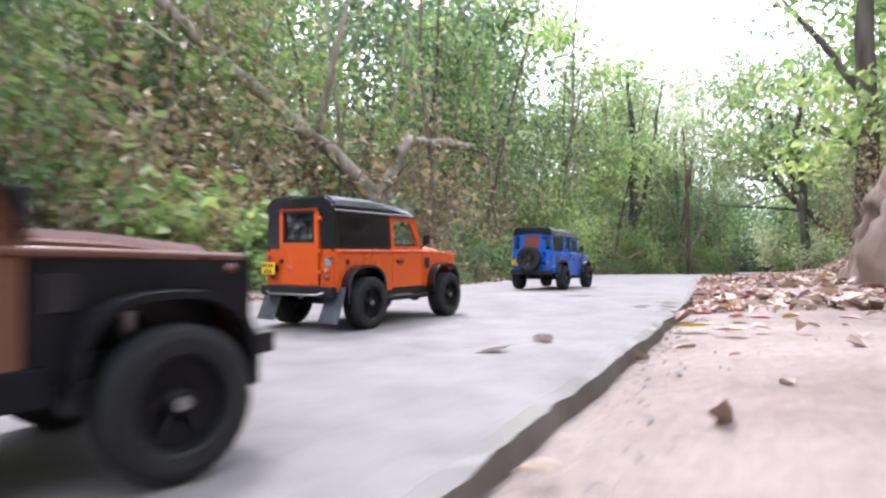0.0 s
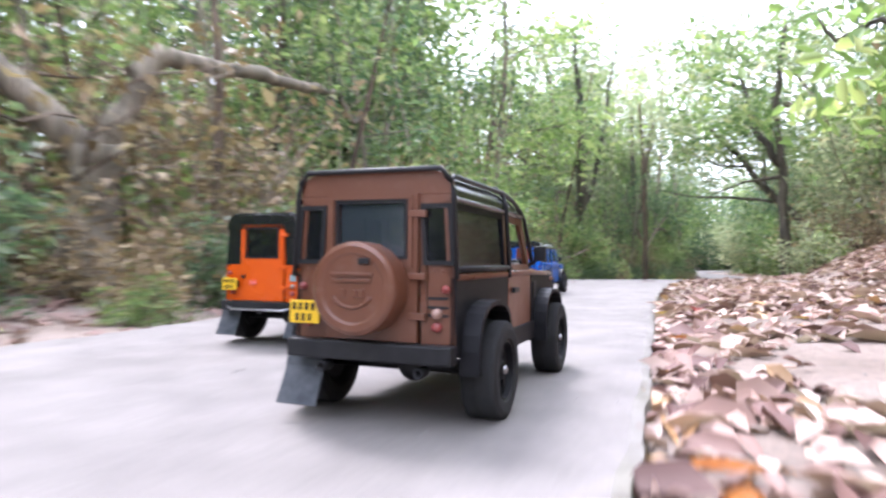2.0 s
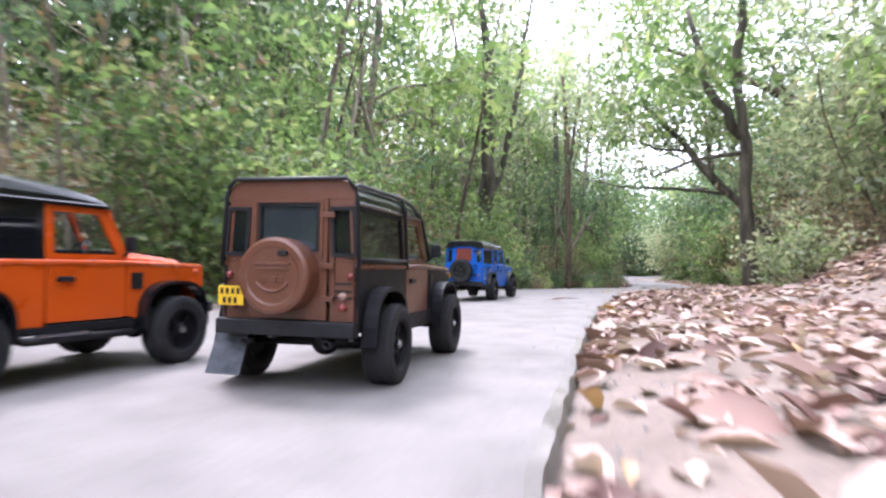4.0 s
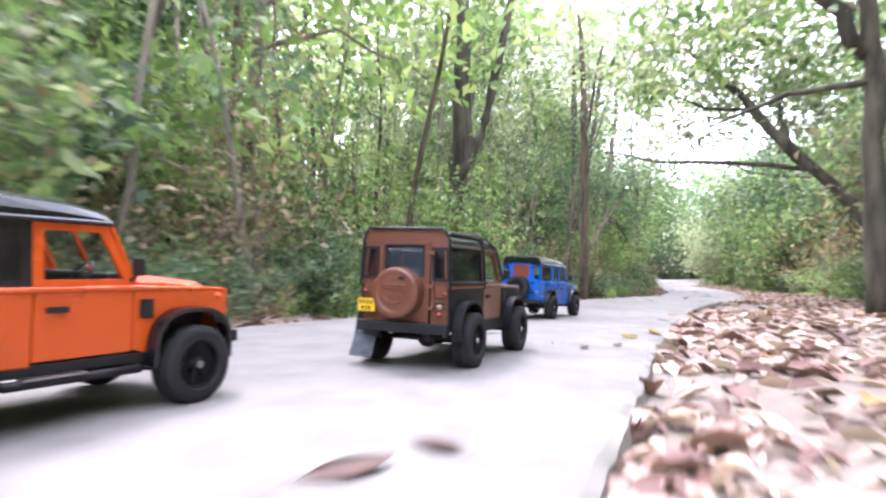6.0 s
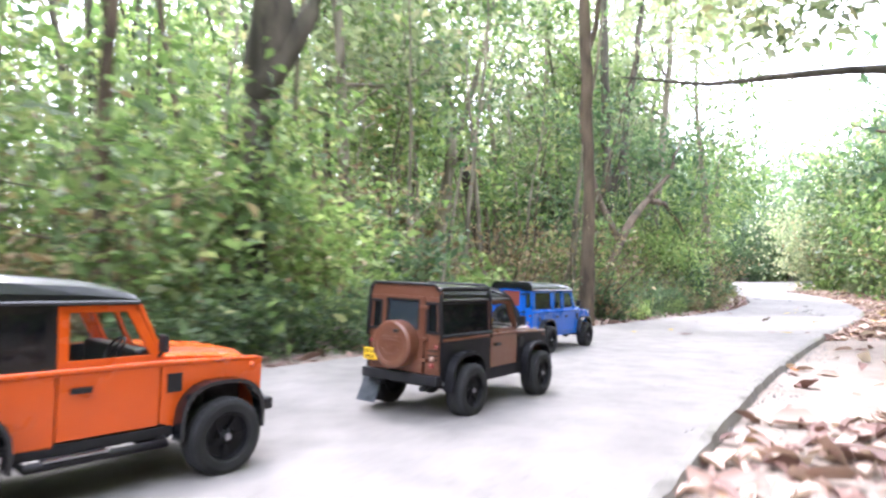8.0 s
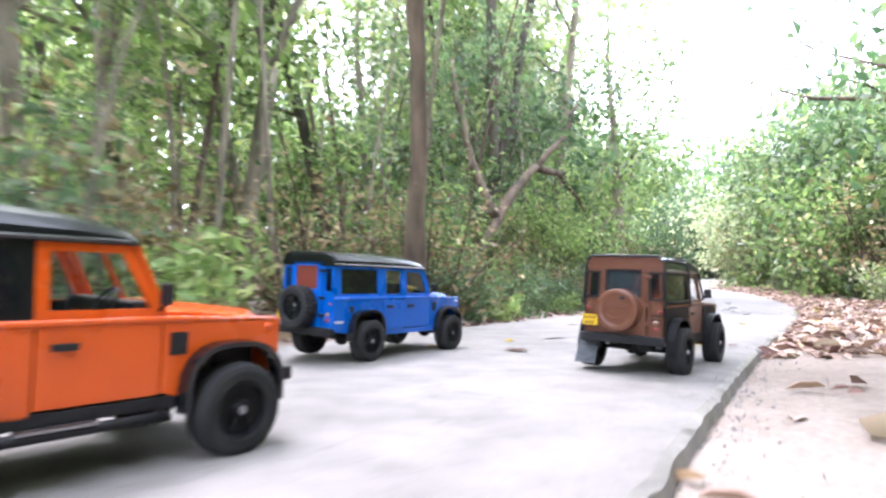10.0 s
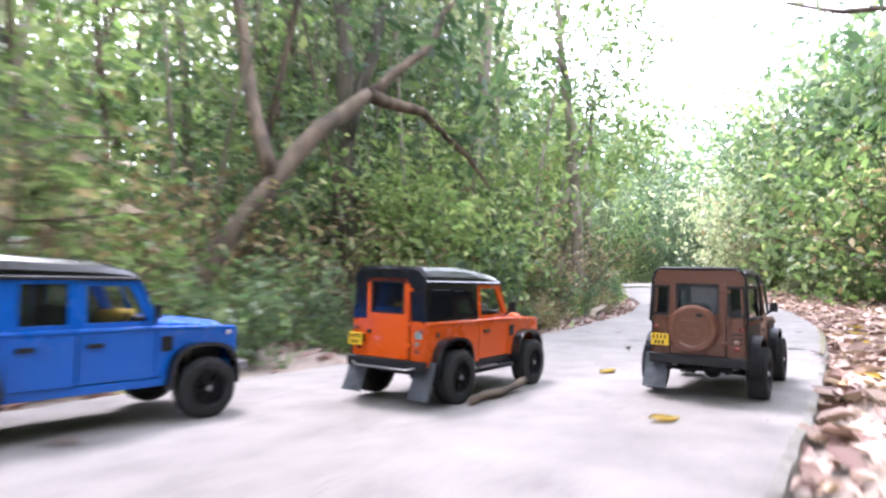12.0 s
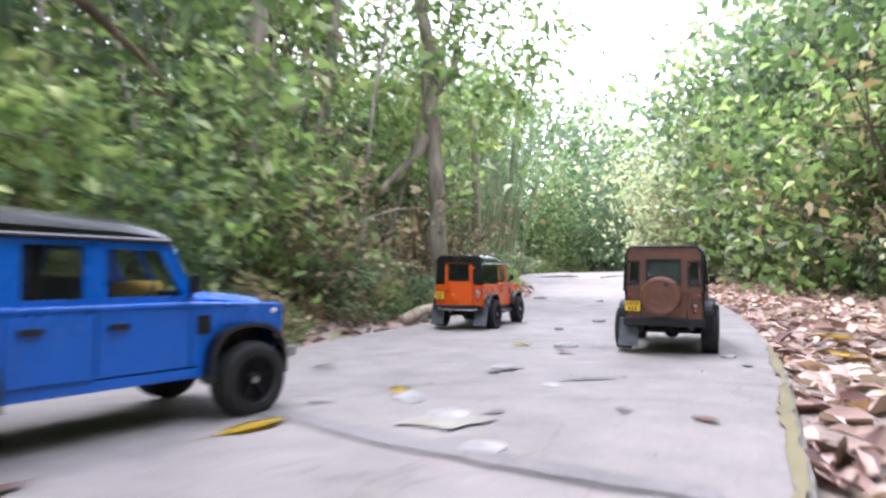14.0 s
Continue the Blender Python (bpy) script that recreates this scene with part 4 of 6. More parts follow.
def leaf_object(name, v, f, mat, parent=None):
    me = bpy.data.meshes.new(name)
    me.vertices.add(len(v))
    me.vertices.foreach_set("co", v.astype(np.float32).ravel())
    me.loops.add(f.size)
    me.loops.foreach_set("vertex_index", f.astype(np.int32).ravel())
    me.polygons.add(len(f))
    me.polygons.foreach_set("loop_start", np.arange(0, f.size, 4, dtype=np.int32))
    me.update(calc_edges=True)
    me.materials.append(mat)
    ob = new(name, me)
    if parent:
        ob.parent = parent
    return ob


def clumps(points, per, spread, size, rnd, squash=0.7, up=0.6):
    """Leaf centres, normals and sizes in uneven clumps round points."""
    p = np.repeat(np.asarray(points, float), per, axis=0)
    k = np.clip(rnd.normal(size=p.shape), -1.7, 1.7) * spread * np.array([1, 1, squash])
    k *= rnd.uniform(0.35, 1.15, (len(p), 1))
    nrm = rnd.normal(size=p.shape) + np.array([0, 0, up])
    return p + k, nrm, size * rnd.uniform(0.55, 1.35, len(p))


def wander(rnd, start, direction, length, steps, bend, rise=0.0):
    pts, d, p = [tuple(start)], np.array(direction, float), np.array(start, float)
    for _ in range(steps):
        d = d + rnd.normal(size=3) * bend + np.array([0, 0, rise])
        d /= np.linalg.norm(d)
        p = p + d * length / steps
        pts.append(tuple(p))
    return pts


def make_tree(name, seed, height, radius, limbs, bark_mat, leaf_mat, label, leaf=0.07, per=70, spread=0.28, low=0.35, stems=1, category="tree", slim=0.42, lean_by=0.12, twigs=3):
    rnd = np.random.RandomState(seed)
    tree = tagged(new(name), label, category)
    bm, ends = bmesh.new(), []
    for s in range(stems):
        a = rnd.uniform(0, 6.28)
        tilt = lean_by * (1 + (stems > 1) * 1.6)
        trunk = wander(rnd, (0.05 * s * math.cos(a), 0.05 * s * math.sin(a), -0.15), (tilt * math.cos(a), tilt * math.sin(a), 1), height * rnd.uniform(0.8, 1.05), 9, 0.07, 0.03)
        n = len(trunk)
        tube(bm, trunk, [radius * (1.25 if i == 0 else 1 - 0.78 * i / (n - 1)) for i in range(n)], 9)
        for k in range(limbs):
            f = low + (1 - low) * (k + rnd.uniform(0, 0.8)) / limbs
            i = min(int(f * (n - 1)), n - 2)
            u = f * (n - 1) - i
            p = np.array(trunk[i]) * (1 - u) + np.array(trunk[min(i + 1, n - 1)]) * u
            a = rnd.uniform(0, 6.28)
            ln = height * rnd.uniform(0.16, 0.34) * (1.15 - 0.5 * f)
            limb = wander(rnd, p, (math.cos(a), math.sin(a), rnd.uniform(0.1, 0.8)), ln, 5, 0.22, 0.04)
            r = radius * (1 - 0.75 * f) * 0.5
            tube(bm, limb, [r * (1 - 0.16 * j) for j in range(6)], 5, cap=False)
            ends += limb[3:]
            for _ in range(twigs):
                a2 = rnd.uniform(0, 6.28)
                q = limb[rnd.randint(2, 6)]
                tw = wander(rnd, q, (math.cos(a2), math.sin(a2), rnd.uniform(-0.2, 0.7)), ln * 0.5, 3, 0.3)
                tube(bm, tw, [r * 0.35, r * 0.28, r * 0.2, r * 0.1], 3, cap=False)
                ends += tw[1:]
        ends.append(trunk[-1])
    part("trunk", bm, bark_mat, tree, smooth=True)
    c, nr, sz = clumps(ends, per, spread, leaf, rnd)
    v, f = leaf_cloud(c, nr, sz, rnd, slim * 1.15, cheap=True)
    leaf_object("crown", v, f, leaf_mat, tree)
    return tree


def make_shrub(name, seed, height, width, leaves, leaf_mat, bark_mat, label, leaf=0.06, slim=0.42, category="shrub", stems=9):
    rnd = np.random.RandomState(seed)
    bush = tagged(new(name), label, category)
    bm, ends = bmesh.new(), []
    for s in range(stems):
        a = rnd.uniform(0, 6.28)
        k = rnd.uniform(0.1, 1.0)
        st = wander(rnd, (0.06 * math.cos(a), 0.06 * math.sin(a), -0.1), (k * width / height * math.cos(a), k * width / height * math.sin(a), 1), height * rnd.uniform(0.6, 1.1), 6, 0.16)
        tube(bm, st, [0.011 * (1 - 0.14 * i) for i in range(7)], 4, cap=False)
        ends += st[2:]
        for _ in range(3):
            a2 = rnd.uniform(0, 6.28)
            tw = wander(rnd, st[rnd.randint(1, 6)], (math.cos(a2), math.sin(a2), rnd.uniform(-0.1, 0.8)), height * 0.3, 3, 0.25)
            tube(bm, tw, [0.005, 0.004, 0.003, 0.0015], 3, cap=False)
            ends += tw[1:]
    tagged(part("branchwork", bm, bark_mat, bush, smooth=True), kind="stuff" if stems > 15 else "")
    per = max(3, int(leaves / len(ends)))
    c, nr, sz = clumps(ends, per, height * 0.12, leaf, rnd)
    c[:, 2] = np.maximum(c[:, 2], 0.01)
    v, f = leaf_cloud(c, nr, sz, rnd, slim * 1.1, cheap=True)
    leaf_object("foliage", v, f, leaf_mat, bush)
    return bush


def put(master, x, y, turn, size, sink=0.03):
    z = ground_z(x, y) - sink
    return copy_thing(master, pose(x, y, z, 0, 0, turn) @ Matrix.Scale(size, 4))


rng = random.Random(11)
TREES = [
    make_tree("tree", 1, 4.2, 0.05, 9, BARK_DARK, LEAF, "slender dark-barked forest tree with green leaves", 0.085, 31, 0.27, 0.22),
    make_tree("tree", 2, 4.8, 0.065, 10, BARK_BROWN, LEAF_DARK, "brown-barked forest tree with dark leaves", 0.09, 29, 0.3, 0.25),
    make_tree("tree", 3, 3.8, 0.04, 8, BARK_PALE, LEAF_BRIGHT, "pale slender tree with bright green leaves", 0.08, 34, 0.27, 0.2),
    make_tree("tree", 4, 4.4, 0.045, 9, BARK_PALE, LEAF_GREY, "pale thin tree with sparse dusty leaves", 0.075, 27, 0.3, 0.25),
]
SAPLINGS = [
    make_tree("sapling", 21, 2.4, 0.016, 6, BARK_BROWN, LEAF, "thin brown sapling with scattered leaves", 0.06, 10, 0.16, 0.3, category="sapling", twigs=2),
    make_tree("sapling", 22, 2.8, 0.02, 5, BARK_PALE, LEAF_DARK, "thin pale sapling with few leaves", 0.06, 9, 0.18, 0.4, category="sapling", twigs=2),
    make_tree("sapling", 23, 2.2, 0.013, 6, DEAD, LEAF_DRY, "dry thin sapling with withered leaves", 0.05, 9, 0.15, 0.25, category="sapling", twigs=3),
]
SHRUBS = [
    make_shrub("shrub", 31, 0.75, 0.45, 1130, LEAF, BARK_BROWN, "dense green undergrowth shrub"),
    make_shrub("shrub", 32, 0.6, 0.5, 1170, LEAF_BRIGHT, BARK_BROWN, "bright green undergrowth shrub", 0.07),
    make_shrub("shrub", 33, 0.9, 0.45, 1130, LEAF_DARK, BARK_DARK, "dark green undergrowth shrub", 0.07),
    make_shrub("shrub", 34, 0.7, 0.5, 1000, LEAF_DRY, DEAD, "dry brown undergrowth shrub", 0.05),
    make_shrub("shrub", 35, 0.8, 0.5, 1130, LEAF_GREY, BARK_BROWN, "dusty grey-green roadside bank shrub", 0.06),
]
BUSHES = [
    make_shrub("bush", 41, 2.6, 1.3, 4500, LEAF_GREY, BARK_BROWN, "tall dusty grey-green bush on the bank", 0.085, stems=13, category="bush"),
    make_shrub("bush", 42, 2.3, 1.3, 3000, LEAF, BARK_BROWN, "tall dense green bush on the bank", 0.108, stems=13, category="bush"),
    make_shrub("bush", 43, 2.1, 1.2, 4100, LEAF_BRIGHT, BARK_BROWN, "tall bright green leafy bush", 0.085, stems=12, category="bush"),
    make_shrub("bush", 44, 2.5, 1.1, 3200, LEAF_DARK, BARK_DARK, "tall dark green leafy bush", 0.1, stems=12, category="bush"),
]
BRUSH = [
    make_shrub("dry_brush", 45, 1.3, 0.7, 260, LEAF_DRY, DEAD, "tangle of bare dry brown twigs", 0.05, stems=18, category="brush"),
    make_shrub("dry_brush", 46, 1.0, 0.9, 200, LEAF_DRY, BARK_BROWN, "tangle of bare dark brown twigs", 0.05, stems=18, category="brush"),
]
POLES = [
    make_tree("slender_tree", 51, 3.6, 0.021, 3, BARK_PALE, LEAF, "tall thin pale trunk with few leaves", 0.07, 4, 0.2, 0.55, category="tree", twigs=1),
    make_tree("slender_tree", 52, 3.9, 0.027, 3, BARK_BROWN, LEAF_DARK, "tall thin brown trunk with few leaves", 0.07, 4, 0.2, 0.55, category="tree", twigs=1),
    make_tree("slender_tree", 53, 3.3, 0.015, 2, BARK_PALE, LEAF_GREY, "leaning thin grey trunk with few leaves", 0.07, 4, 0.2, 0.5, category="tree", twigs=1, lean_by=0.3),
]
MASTERS = POLES + TREES + SAPLINGS + SHRUBS + BUSHES + BRUSH


def sow(masters, weights, y0, y1, step, d0, d1, s0, s1, group):
    y = y0
    while y < y1:
        d = rng.uniform(d0, d1)
        x, yy = beside(y + rng.uniform(-0.4, 0.4) * step, d)
        pick, turn, size = rng.choices(masters, weights)[0], rng.uniform(0, 360), rng.uniform(s0, s1)
        # the forked tree stands free towards the path
        if masters is SHRUBS or not (1.0 < yy < 4.62 and -1.15 < x < 0.3):
            put(pick, x, yy, turn, size)["group"] = group
        y += step * rng.uniform(0.7, 1.3)


def plant():
    W = -WIDTH
    # left wood: undergrowth by the path, saplings, trees, deep wood
    sow(SHRUBS, [5, 2, 4, 5, 1], 0.5, 22, 0.48, W - 0.8, W - 0.42, 0.45, 0.8, "undergrowth")
    sow(SHRUBS, [5, 4, 3, 4, 2], 0.5, 23, 0.5, W - 1.9, W - 1.0, 0.8, 1.4, "undergrowth")
    sow(BUSHES, [4, 2, 4, 1], 5.5, 10.5, 0.7, W - 1.7, W - 0.95, 0.4, 0.6, "tall bushes")
    sow(BUSHES, [3, 4, 5, 3], 0.0, 24, 1.0, W - 4.2, W - 2.0, 0.55, 0.95, "tall bushes")
    sow(SAPLINGS, [5, 4, 1], 0.5, 23, 0.32, W - 2.4, W - 0.5, 0.6, 1.1, "saplings")
    sow(TREES, [4, 4, 4, 2], 1.0, 10, 1.2, W - 3.6, W - 1.3, 0.75, 1.1, "forest trees")
    sow(TREES, [4, 3, 4, 2], 2.0, 11.5, 0.8, W - 5.0, W - 3.0, 1.05, 1.4, "forest trees")
    sow(TREES, [2, 0, 5, 6], 9.5, 15.5, 1.7, W - 2.8, W - 1.1, 1.0, 1.35, "forest trees")
    sow(TREES, [2, 0, 6, 3], 15.3, 20, 1.0, W - 3.3, W - 1.6, 0.8, 1.1, "forest trees")
    sow(TREES, [3, 1, 4, 5], -2.0, 19, 1.25, W - 7.5, W - 3.8, 1.2, 1.7, "forest trees")
    sow(POLES, [4, 3, 3], 3.0, 21, 0.2, W - 2.8, W - 0.7, 0.8, 1.15, "slender trunks")
    sow(BRUSH, [1, 1], 0.5, 19, 0.5, W - 1.5, W - 0.5, 0.6, 1.1, "dry brush")
    sow(SHRUBS, [3, 1, 4, 4, 0], 2.0, 20, 0.4, W - 0.42, W - 0.2, 0.25, 0.45, "undergrowth")
    for x, y, s in ((-1.35, 2.2, 1.2), (-1.0, 2.9, 1.0), (-1.7, 3.0, 1.4), (-1.2, 2.5, 0.8)):
        put(SHRUBS[1], x, y, 200 * s, s)["group"] = "undergrowth"
    for x, y, s in ((4.7, 16.7, 1.1), (5.3, 18.2, 1.1), (6.9, 19.6, 1.5)):
        put(TREES[(int(x * 10) % 2) * 3], x, y, 77 * x, s)["group"] = "forest trees"
    # right bank and bushes
    sow(SHRUBS, [2, 2, 1, 4, 5], 1.5, 9.5, 0.45, 1.5, 2.3, 0.5, 0.9, "bank bushes")
    sow(SHRUBS, [3, 4, 2, 1, 6], 8.5, 21, 0.45, 1.1, 1.6, 0.5, 0.9, "bank bushes")
    sow(SHRUBS, [5, 1, 4, 0, 1], 15.0, 21.5, 0.26, 0.95, 1.35, 0.4, 0.7, "bank bushes")
    sow(BUSHES, [6, 2, 3, 1], 1.5, 9.5, 0.7, 2.2, 3.2, 0.6, 0.95, "bank bushes")
    sow(BUSHES, [7, 3, 4, 1], 8.5, 12, 0.5, 1.9, 3.0, 0.7, 1.05, "bank bushes")
    sow(BUSHES, [1, 5, 0, 5], 12, 22, 0.55, 2.0, 3.2, 0.95, 1.35, "bank bushes")
    sow(TREES, [2, 1, 4, 6], 1.5, 11, 0.6, 2.2, 4.0, 0.8, 1.2, "forest trees")
    sow(TREES, [4, 5, 1, 2], 11, 22, 0.7, 2.4, 4.4, 0.75, 1.15, "forest trees")
    sow(BRUSH, [2, 1], 1.5, 11, 0.4, 1.25, 2.3, 0.45, 0.9, "dry brush")
    for k, (y, d, s) in enumerate(((2.95, 1.05, 0.5), (3.2, 1.1, 0.65), (3.5, 1.2, 0.7), (3.75, 1.1, 0.6), (4.0, 1.05, 0.6), (3.4, 1.6, 0.8))):
        x, yy = beside(y, d)
        copy_thing((SHRUBS[3], BRUSH[0], SHRUBS[4])[k % 3], pose(x, yy, road_z(y) + 0.34, 0, 0, 97 * k) @ Matrix.Scale(s, 4))["group"] = "bank bushes"
    sow(BUSHES, [3, 4, 1, 3], 15, 22, 0.5, 2.2, 4.0, 1.0, 1.4, "bank bushes")
    for x, y, s, k in ((11.6, 21.3, 1.0, 0), (11.75, 20.4, 1.1, 1), (11.45, 19.5, 1.05, 3), (12.0, 22.0, 1.0, 0), (11.2, 18.6, 1.0, 1), (12.4, 21.2, 1.3, 1), (12.2, 19.9, 1.3, 0), (11.9, 18.5, 1.25, 3), (10.6, 17.5, 0.85, 1)):
        put(BUSHES[k], x, y, 61 * x + 43 * y, s)["group"] = "bank bushes"
    sow(BRUSH, [2, 1], 12, 21.5, 0.6, 1.3, 2.3, 1.0, 1.7, "dry brush")
    sow(SHRUBS, [3, 1, 5, 2, 0], 7.5, 20, 0.24, W - 0.36, W - 0.24, 0.22, 0.4, "undergrowth")
    # bright leafy bushes that reach towards the path
    for k, (x, y, s) in enumerate(((1.38, 7.3, 0.42), (1.15, 7.0, 0.5), (1.6, 7.9, 0.42), (3.5, 11.4, 0.5), (3.2, 10.9, 0.5), (6.7, 16.3, 0.62), (6.45, 15.7, 0.6), (-1.7, 2.3, 0.5), (5.2, 14.0, 0.35))):
        put(BUSHES[2 if k % 3 == 0 else 1], x, y, 133 * x + 71 * y, s)["group"] = "tall bushes"
    for x, y, s, k in ((6.75, 16.9, 1.45, 3), (6.85, 17.8, 1.5, 2), (3.2, 14.2, 1.2, 3), (4.0, 15.2, 1.25, 2)):
        put(TREES[k], x, y, 91 * y, s)["group"] = "forest trees"
    # dry tangle behind the forked tree
    for x, y, s in ((-1.5, 3.4, 1.3), (-1.9, 3.9, 1.6), (-1.3, 4.9, 1.7), (-0.9, 5.1, 1.5), (-1.8, 4.8, 1.9), (-0.4, 5.4, 1.4), (-2.3, 4.2, 1.8), (-2.0, 3.1, 1.3), (-0.1, 5.7, 1.2)):
        put(BRUSH[int(10 * s) % 2], x, y, 173 * x, s)["group"] = "dry brush"
    # unseen trees added behind the start, so the cars reflect less sky
    sow(TREES, [4, 4, 2, 2], -9, 0, 1.2, W - 3.0, W - 1.0, 0.8, 1.1, "forest trees")
    sow(TREES, [4, 4, 2, 2], -9, 0, 1.2, 1.8, 3.4, 0.8, 1.1, "forest trees")
    sow(BUSHES, [3, 4, 1, 5], -9, -0.5, 1.0, W - 2.4, W - 1.4, 0.6, 0.9, "tall bushes")
    sow(BUSHES, [3, 4, 1, 5], -9, 0, 1.0, 1.6, 2.6, 0.6, 0.9, "bank bushes")
    # the wood that closes the far end
    sow(BUSHES, [1, 2, 0, 6], 24.0, 26.2, 0.3, W - 1.3, W - 0.7, 0.55, 0.8, "tall bushes")
    sow(SHRUBS, [3, 1, 5, 0, 1], 22.4, 26.2, 0.3, W - 0.6, W - 0.35, 0.5, 0.8, "undergrowth")
    for _ in range(24):
        x, y = rng.uniform(2, 22), rng.uniform(25.0, 31)
        if off(x, y) < -WIDTH - 0.8 or off(x, y) > 0.8:
            put(rng.choices(TREES, [3, 5, 1, 2])[0], x, y, rng.uniform(0, 360), rng.uniform(0.95, 1.35))["group"] = "forest trees"
    for _ in range(46):
        x, y = rng.uniform(4, 20), rng.uniform(24.0, 28)
        if off(x, y) < -WIDTH - 0.5 or off(x, y) > 0.5:
            put(rng.choices(BUSHES, [2, 4, 1, 6])[0], x, y, rng.uniform(0, 360), rng.uniform(0.8, 1.3))["group"] = "tall bushes"
    for _ in range(24):
        x, y = rng.uniform(12, 20), rng.uniform(14, 24)
        if off(x, y) > 2.5:
            put(rng.choices(TREES, [2, 1, 3, 6])[0], x, y, rng.uniform(0, 360), rng.uniform(0.6, 0.9))["group"] = "forest trees"


plant()


def far_wood(y0, y1, d0, d1, tall, columns, seed, leaf_mat, bark_mat, label):
    """Distant trees behind the rest: stems and broad sprays of leaves."""
    rnd = np.random.RandomState(seed)
    stems, points = bmesh.new(), []
    for _ in range(columns):
        x, y = beside(rnd.uniform(y0, y1), rnd.uniform(d0, d1))
        e = off(x, y)
        z = road_z(y) + (0.25 * min(e, 6) if e > 0 else 0.15 - 0.03 * e)
        h = tall * rnd.uniform(0.6, 1.05)
        stem = wander(rnd, (x, y, z - 0.6), (0, 0, 1), h + 0.4, 6, 0.07)
        tube(stems, stem, [0.05 - 0.006 * i for i in range(7)], 5, cap=False)
        for u in np.arange(0.06, 1.0, 0.42 / h):
            i = min(int(u * 6), 5)
            r = rnd.uniform(0.1, 0.75)
            a = rnd.uniform(0, 6.28)
            points.append(np.array(stem[i]) * (1 - (u * 6 - i)) + np.array(stem[i + 1]) * (u * 6 - i) + np.array((r * math.cos(a), r * math.sin(a), 0)))
    wood = tagged(new("far_wood"), label, "woodland", kind="stuff")
    tagged(part("stems", stems, bark_mat, wood, smooth=True), kind="stuff")
    c, nr, sz = clumps(points, 17, 0.36, 0.19, rnd)
    v, f = leaf_cloud(c, nr, sz, rnd, 0.5, cheap=True)
    tagged(leaf_object("foliage", v, f, leaf_mat, wood), kind="stuff")


far_wood(-2, 14, -WIDTH - 8.5, -WIDTH - 5.0, 6.4, 62, 71, LEAF, BARK_DARK, "deep green wood behind the roadside trees")
far_wood(0, 24, -WIDTH - 9.0, -WIDTH - 5.4, 5.8, 50, 72, LEAF_GREY, BARK_PALE, "hazy grey-green wood behind the roadside trees")
far_wood(-1, 24, -WIDTH - 11.5, -WIDTH - 8.0, 5.4, 110, 79, LEAF_BRIGHT, BARK_PALE, "pale sunlit green wood far behind the roadside trees")
far_wood(11, 22, -WIDTH - 6.5, -WIDTH - 3.6, 2.6, 34, 78, LEAF, BARK_BROWN, "low green thicket deep in the wood")
far_wood(1, 17, 3.8, 7.0, 4.6, 60, 73, LEAF_GREY, BARK_BROWN, "dusty wood on top of the bank")
far_wood(1, 17, 3.6, 6.5, 4.0, 34, 74, LEAF, BARK_BROWN, "green wood on top of the bank")
far_wood(16.5, 24, 2.8, 5.0, 2.5, 34, 76, LEAF, BARK_BROWN, "green wood on the rising bank by the bend")
far_wood(15, 24, 3.0, 5.5, 2.9, 22, 77, LEAF_DARK, BARK_DARK, "dark wood on the rising bank by the bend")


# out of view: added across the path to keep bright sky off the cars
far_wood(-12, -11.3, -4.5, 4.0, 5.0, 34, 80, LEAF, BARK_DARK, "unseen green wood added behind the start to darken reflections")


def end_wood():
    """Pale hillside wood beyond the bend."""
    rnd = np.random.RandomState(75)
    stems, points = bmesh.new(), []
    for _ in range(125):
        x, y = rnd.uniform(5, 27), rnd.uniform(27.5, 33)
        z, h = road_z(y), rnd.uniform(3.3, 5.0) + 0.8 * noise.noise((x * 0.35, 0, 0))
        stem = wander(rnd, (x, y, z - 0.3), (0, 0, 1), h, 4, 0.07)
        tube(stems, stem, [0.05, 0.04, 0.03, 0.022, 0.012], 5, cap=False)
        for u in np.arange(0.03, 1.0, 0.115):
            points.append((x + rnd.normal() * 0.4, y + rnd.normal() * 0.4, z - 0.2 + h * u))
    wood = tagged(new("far_wood"), "pale hazy wood beyond the bend of the path", "woodland", kind="stuff")
    tagged(part("stems", stems, BARK_PALE, wood, smooth=True), kind="stuff")
    c, nr, sz = clumps(points, 40, 0.45, 0.21, rnd)
    v, f = leaf_cloud(c, nr, sz, rnd, 0.5, cheap=True)
    tagged(leaf_object("foliage", v, f, LEAF_DARK, wood), kind="stuff")


end_wood()


